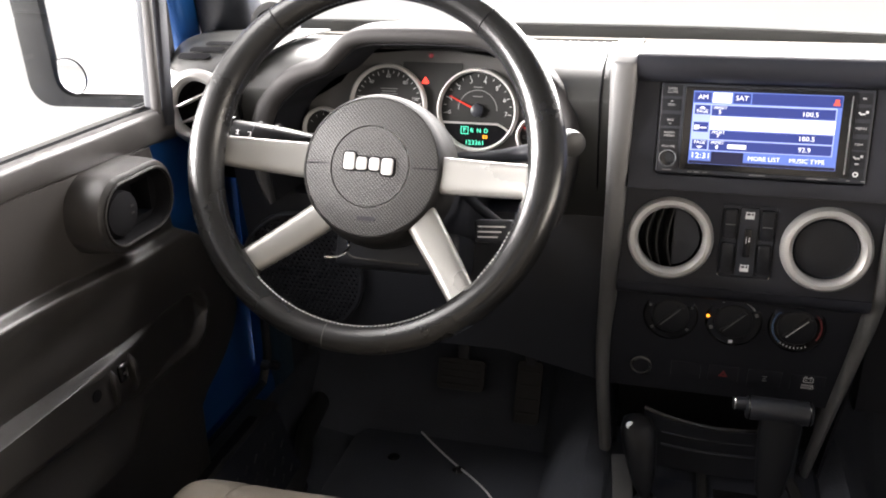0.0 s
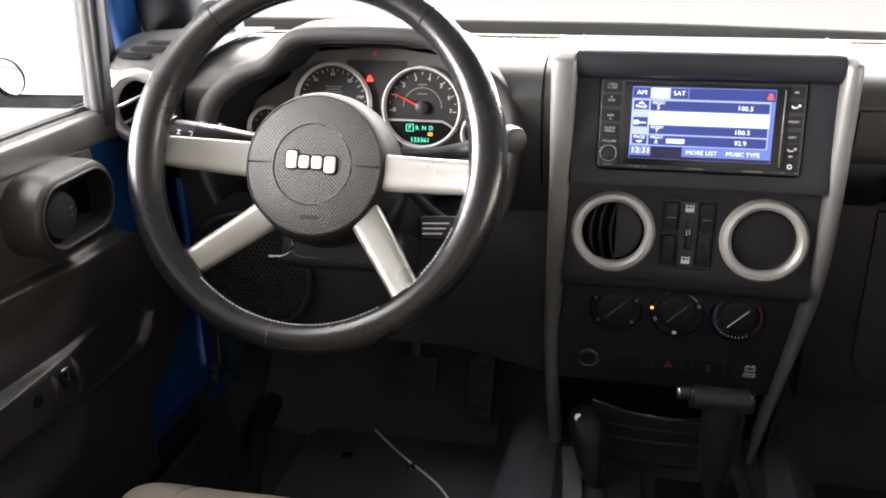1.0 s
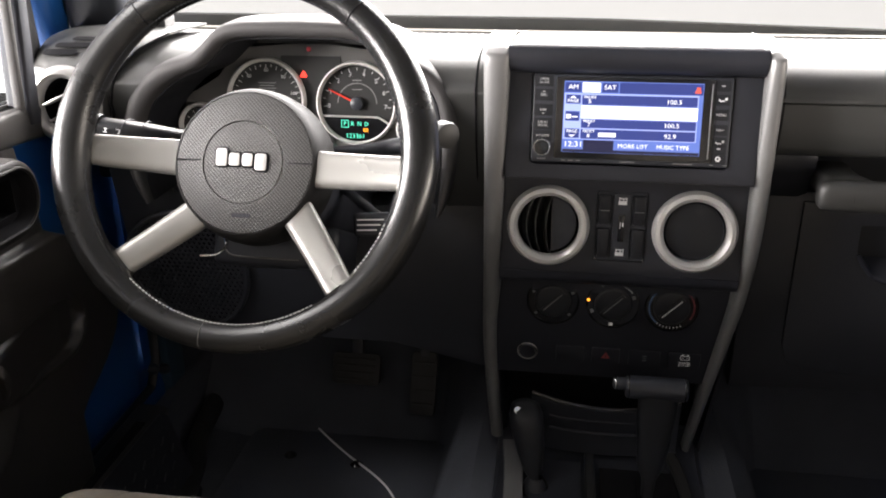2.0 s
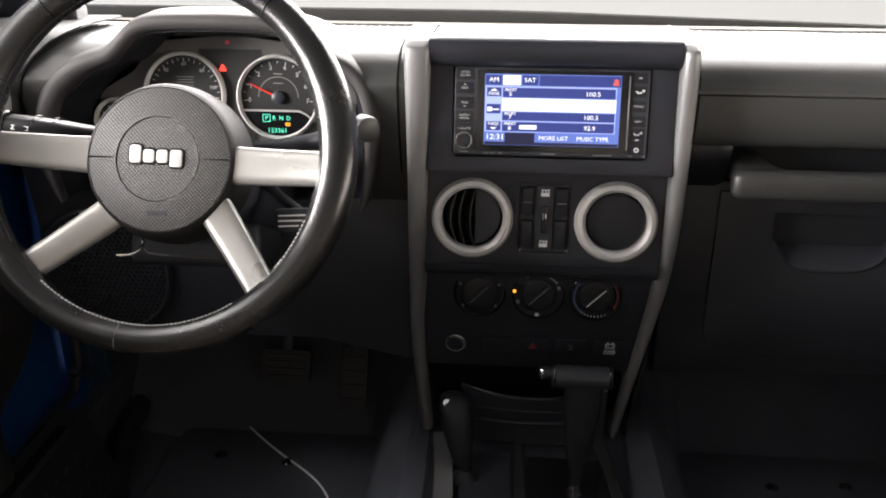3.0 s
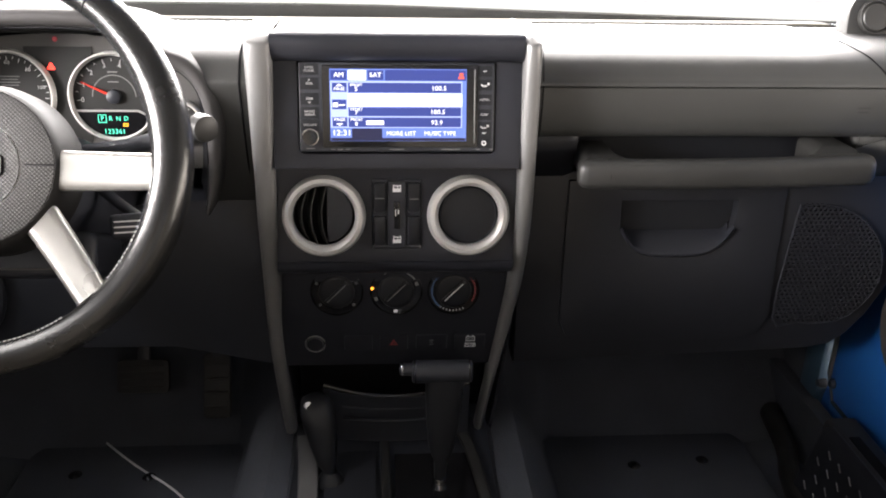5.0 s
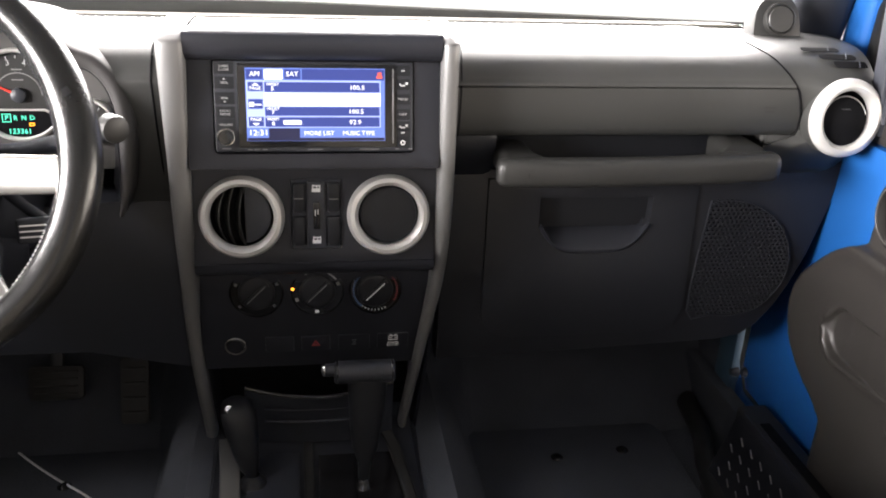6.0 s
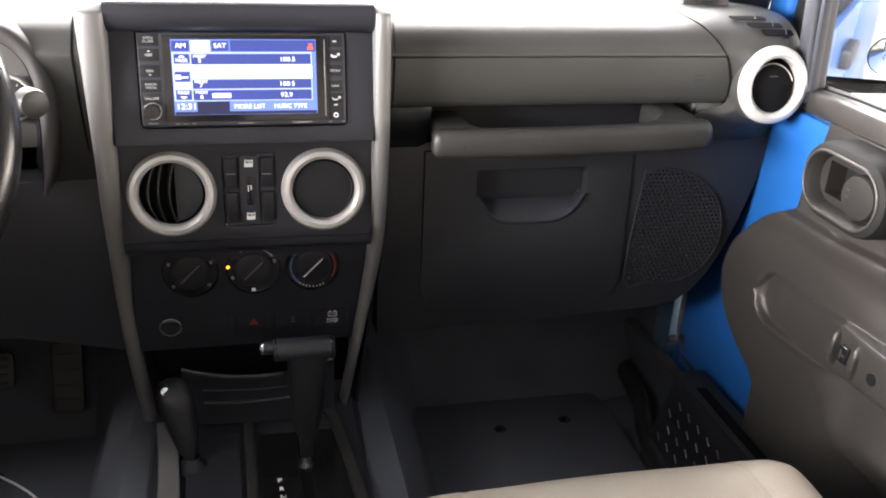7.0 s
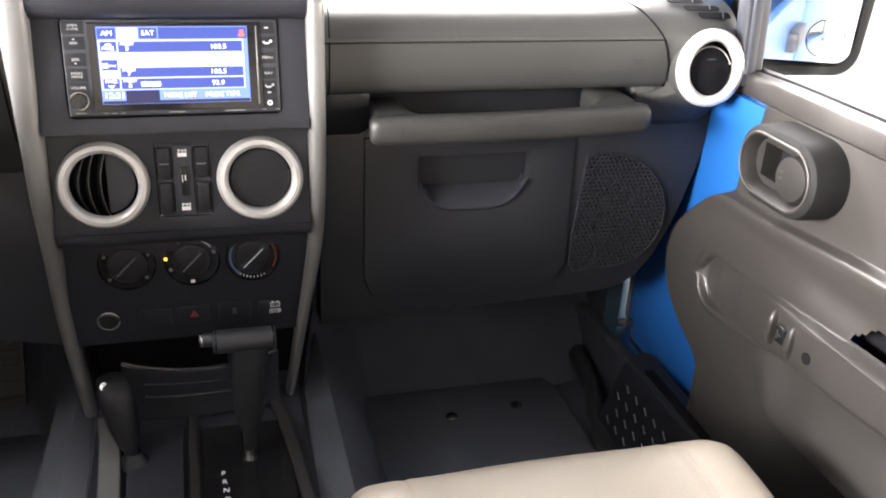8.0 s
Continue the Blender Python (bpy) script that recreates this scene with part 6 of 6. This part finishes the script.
    part("window_frame", sweep(fr_pts, rrect(fw, 0.034, 0.006, 3), up=(0, 0, 1)), BLACK, d, F=DF(0.0), angle=30)
    # lining follows the same per-side tone, pale left and black right
    part("frame_lining", sweep([(-0.005 + fx, 0.730, -0.026), (-0.013 + fx, 0.90, -0.022), (0.05 + fx, 1.20, -0.018)], rrect(0.008, 0.012, 0.002, 2), up=(0, 0, 1)), DOORTRIM if side < 0 else BLACK, d, F=DF(0.0))
    gl = part("window_pane", plate([(0.0, 0.745), (1.0, 0.745), (1.0, 1.34), (0.09, 1.34), (0.05, 1.20), (0.0, 0.90)], -0.040, -0.036), PANE, d, "clear side window", F=DF(0.0))
    gl.visible_shadow = False
    # hinge side: black seal and hinge
    part("door_seal", sweep([(-0.218, 0.70, 0.0), (-0.220, 0.45, 0.0), (-0.218, 0.255, 0.0), (-0.19, 0.215, 0.0), (0.3, 0.205, 0.0)], oval(0.006, 0.008, 10), up=(0, 0, 1)), RUBBER, d, F=DF(0.03))
    for hz in (0.225, 0.245):
        part("hinge_bolt", lathe([(0.009, -0.004), (0.009, 0.004), (0.006, 0.010), (0.0, 0.011)], 12), BLACK, d, F=DF(0.028) @ at(-0.235 if hz < 0.24 else -0.20, hz))
    return d


build_door(1, 0.690, 0.747, 0.0)
build_door(-1, -0.708, 0.765, -0.020)

# sills with studded scuff plates
for side in (-1, 1):
    sx = -0.672 if side < 0 else 0.650
    sill = thing("door_sill", (sx, -0.2, 0.12), "black door sill with a studded rubber tread", "door sill", "door sills")
    SF = basis((sx - side * 0.07, 0, 0), (0, -1, 0), (side * 0.30, 0, 1)) if side > 0 else basis((sx - side * 0.07, 0, 0), (0, -1, 0), (side * 0.30, 0, 1)) @ Matrix.Diagonal((1, 1, -1, 1))
    out = [(-0.095, 0.100), (-0.095, 0.245), (-0.08, 0.258), (0.06, 0.258), (0.20, 0.26), (0.9, 0.26), (0.9, 0.08), (-0.06, 0.08)]
    part("tread_plate", plate(out, -0.02, 0.0, bevel=0.004), PANEL, sill, "dark tread plate", F=SF)
    for r in range(6):
        for c in range(11):
            a = -0.068 + 0.030 * c + 0.015 * (r % 2)
            b = 0.110 + 0.0225 * r
            if b < 0.248:
                # driver's studs go rubber black: the shade there is put in the material
                part("stud", box(0.0012, 0.014, 0.0024, 0.0004, 1), GREYINK if side > 0 else RUBBER, sill, "raised dash", F=SF @ at(a, b, 0.001, 58))
    part("seal_channel", loft([[(sx + side * (0.028 + a), y, 0.236 + b) for a, b in rrect(0.050, 0.022, 0.008, 4)] for y in (0.10, 0.085, -0.5, -0.9)]), RUBBER, sill, "black rubber sill channel")
    part("channel_groove", box(0.016, 0.62, 0.003, 0.001, c=(sx + side * 0.022, -0.26, 0.2475)), PIT, sill)
    part("kick_edge", sweep(curve_pts([(sx + side * 0.02, 0.30, 0.125), (sx + side * 0.008, 0.20, 0.12), (sx - side * 0.014, 0.135, 0.115), (sx - side * 0.034, 0.03, 0.11), (sx - side * 0.05, -0.08, 0.10), (sx - side * 0.05, -0.4, 0.10)], 6), oval(0.016, 0.022, 14)), RUBBER, sill, "rounded black mat edge", angle=70)


# ---- seats ----
def build_seat(cx, yf, zt, side):
    s = thing("car_seat", (cx, yf - 0.3, FLOOR), "cream leather front seat with rounded bolsters", "car seat", "front seats")
    W = 0.250
    spine_ = [(0.030, -0.20), (0.028, -0.10), (0.022, -0.050), (0.012, -0.024), (-0.004, -0.008), (-0.03, 0.0), (-0.07, 0.002), (-0.16, -0.004), (-0.30, -0.016), (-0.45, -0.03), (-0.56, -0.035)]

    def skin_at(u, y, dz):
        edge = max(0.0, abs(u) - 0.72) / 0.28
        bol = 0.020 * math.exp(-((abs(u) - 0.70) / 0.20) ** 2) * min(1.0, max(0.25, (0.01 - y) / 0.05))
        dent = 0.0022 * math.exp(-((abs(u) - 0.58) / 0.012) ** 2)
        return (cx + u * W, yf + y - 0.045 * edge ** 2 - 0.02 * u * u * (1 if y > -0.05 else 0.4), zt + dz + bol - dent - 0.125 * edge ** 2.2)

    rows = [[skin_at(-1 + k / 40, p.x, p.y) for k in range(81)] for p in curve_pts([(y, dz, 0) for y, dz in spine_], 4)]
    part("cushion", surface(rows, 0.02), SEAT, s, "cream leather seat cushion", angle=80)
    for u in (-0.58, 0.58):
        seam = [Vector(skin_at(u, p.x, p.y)) for p in curve_pts([(y, dz, 0) for y, dz in spine_[:-1]], 4)]
        part("piping", sweep(seam, oval(0.0011, 0.0011, 8), up=(1, 0, 0)), SEAT, s, "sewn seam")
    part("seat_base", box(0.44, 0.46, 0.16, 0.02, c=(cx, yf - 0.27, zt - 0.21)), BLACK, s)
    secs = []
    for h, w, y in ((0.0, 0.24, 0.0), (0.1, 0.245, -0.02), (0.35, 0.24, -0.08), (0.55, 0.20, -0.13), (0.62, 0.15, -0.15)):
        secs.append([(cx + a, yf - 0.60 + y + b, zt + h) for a, b in oval(w, 0.055, 22, 3)])
    part("backrest", loft(secs), SEAT, s, angle=60)
    part("headrest", box(0.24, 0.09, 0.16, 0.035, 3, c=(cx, yf - 0.77, zt + 0.72)), SEAT, s)
    return s


build_seat(0.340, -0.300, 0.415, 1)
build_seat(-0.364, -0.290, 0.415, -1)


# ---- outside mirrors ----
def build_mirror(side, x0, x1, z0, z1, y, spot):
    m = thing("side_mirror", ((x0 + x1) / 2, y, z0), "black side mirror with a stick-on round blind spot mirror", "side mirror", "side mirrors")
    cx, cz, w, h = (x0 + x1) / 2, (z0 + z1) / 2, abs(x1 - x0), z1 - z0
    MF = basis((cx, y, cz), (1, -0.10 * side, 0), (0, -0.07, 1))
    secs = [[(a, b, z) for a, b in rrect(w - 2 * i, h - 2 * i, 0.035 - i * 0.5, 6)] for z, i in ((-0.07, 0.03), (-0.045, 0.008), (-0.01, 0.0), (0.006, 0.002), (0.008, 0.006))]
    inn = [[(a + (0.014 if side < 0 else 0.0), b, z) for a, b in rrect(w - 2 * i - (0.028 if side < 0 else 0.0), h - 2 * i, 0.028, 6)] for z, i in ((0.007, 0.016), (-0.004 if side < 0 else -0.045, 0.019))]
    part("housing", loft(secs + inn), MIRRORCASE, m, F=MF, angle=50)
    GF = basis(MF @ Vector((0, 0, -0.014)), (1, -0.38, 0), (0, 0.0, 1)) if side > 0 else MF
    part("mirror_glass", plate(rrect(w - 0.038, h - 0.04, 0.02, 6), -0.004, -0.001), MIRROR, m, "silvered mirror glass", F=GF)
    sp_ = part("blind_spot_mirror", lathe([(0.0270, -0.001), (0.0268, 0.0006), (0.025, 0.0010), (0.015, 0.0026), (0.0, 0.0033)], 40), MIRROR, m, "small round convex mirror", F=GF @ at(spot[0] - cx, spot[1] - cz, 0.0))
    part("spot_rim", lathe([(0.0258, 0.0006), (0.0266, 0.0018), (0.0274, 0.0006), (0.0274, -0.001)], 40), BLACK, sp_, F=GF @ at(spot[0] - cx, spot[1] - cz, 0.0))
    arm_x = x0 if side > 0 else x1
    part("mirror_arm", sweep([(arm_x + side * 0.03, y + 0.03, z0 + 0.02), (arm_x - side * 0.03, y + 0.02, z0 - 0.02), (arm_x - side * 0.08, y + 0.02, z0 - 0.03)], oval(0.02, 0.02, 14)), BLACK, m)
    return m


build_mirror(1, 0.770, 0.972, 0.694, 0.885, 0.12, (0.913, 0.749))
build_mirror(-1, -0.985, -0.772, 0.729, 0.935, 0.05, (-0.924, 0.772))
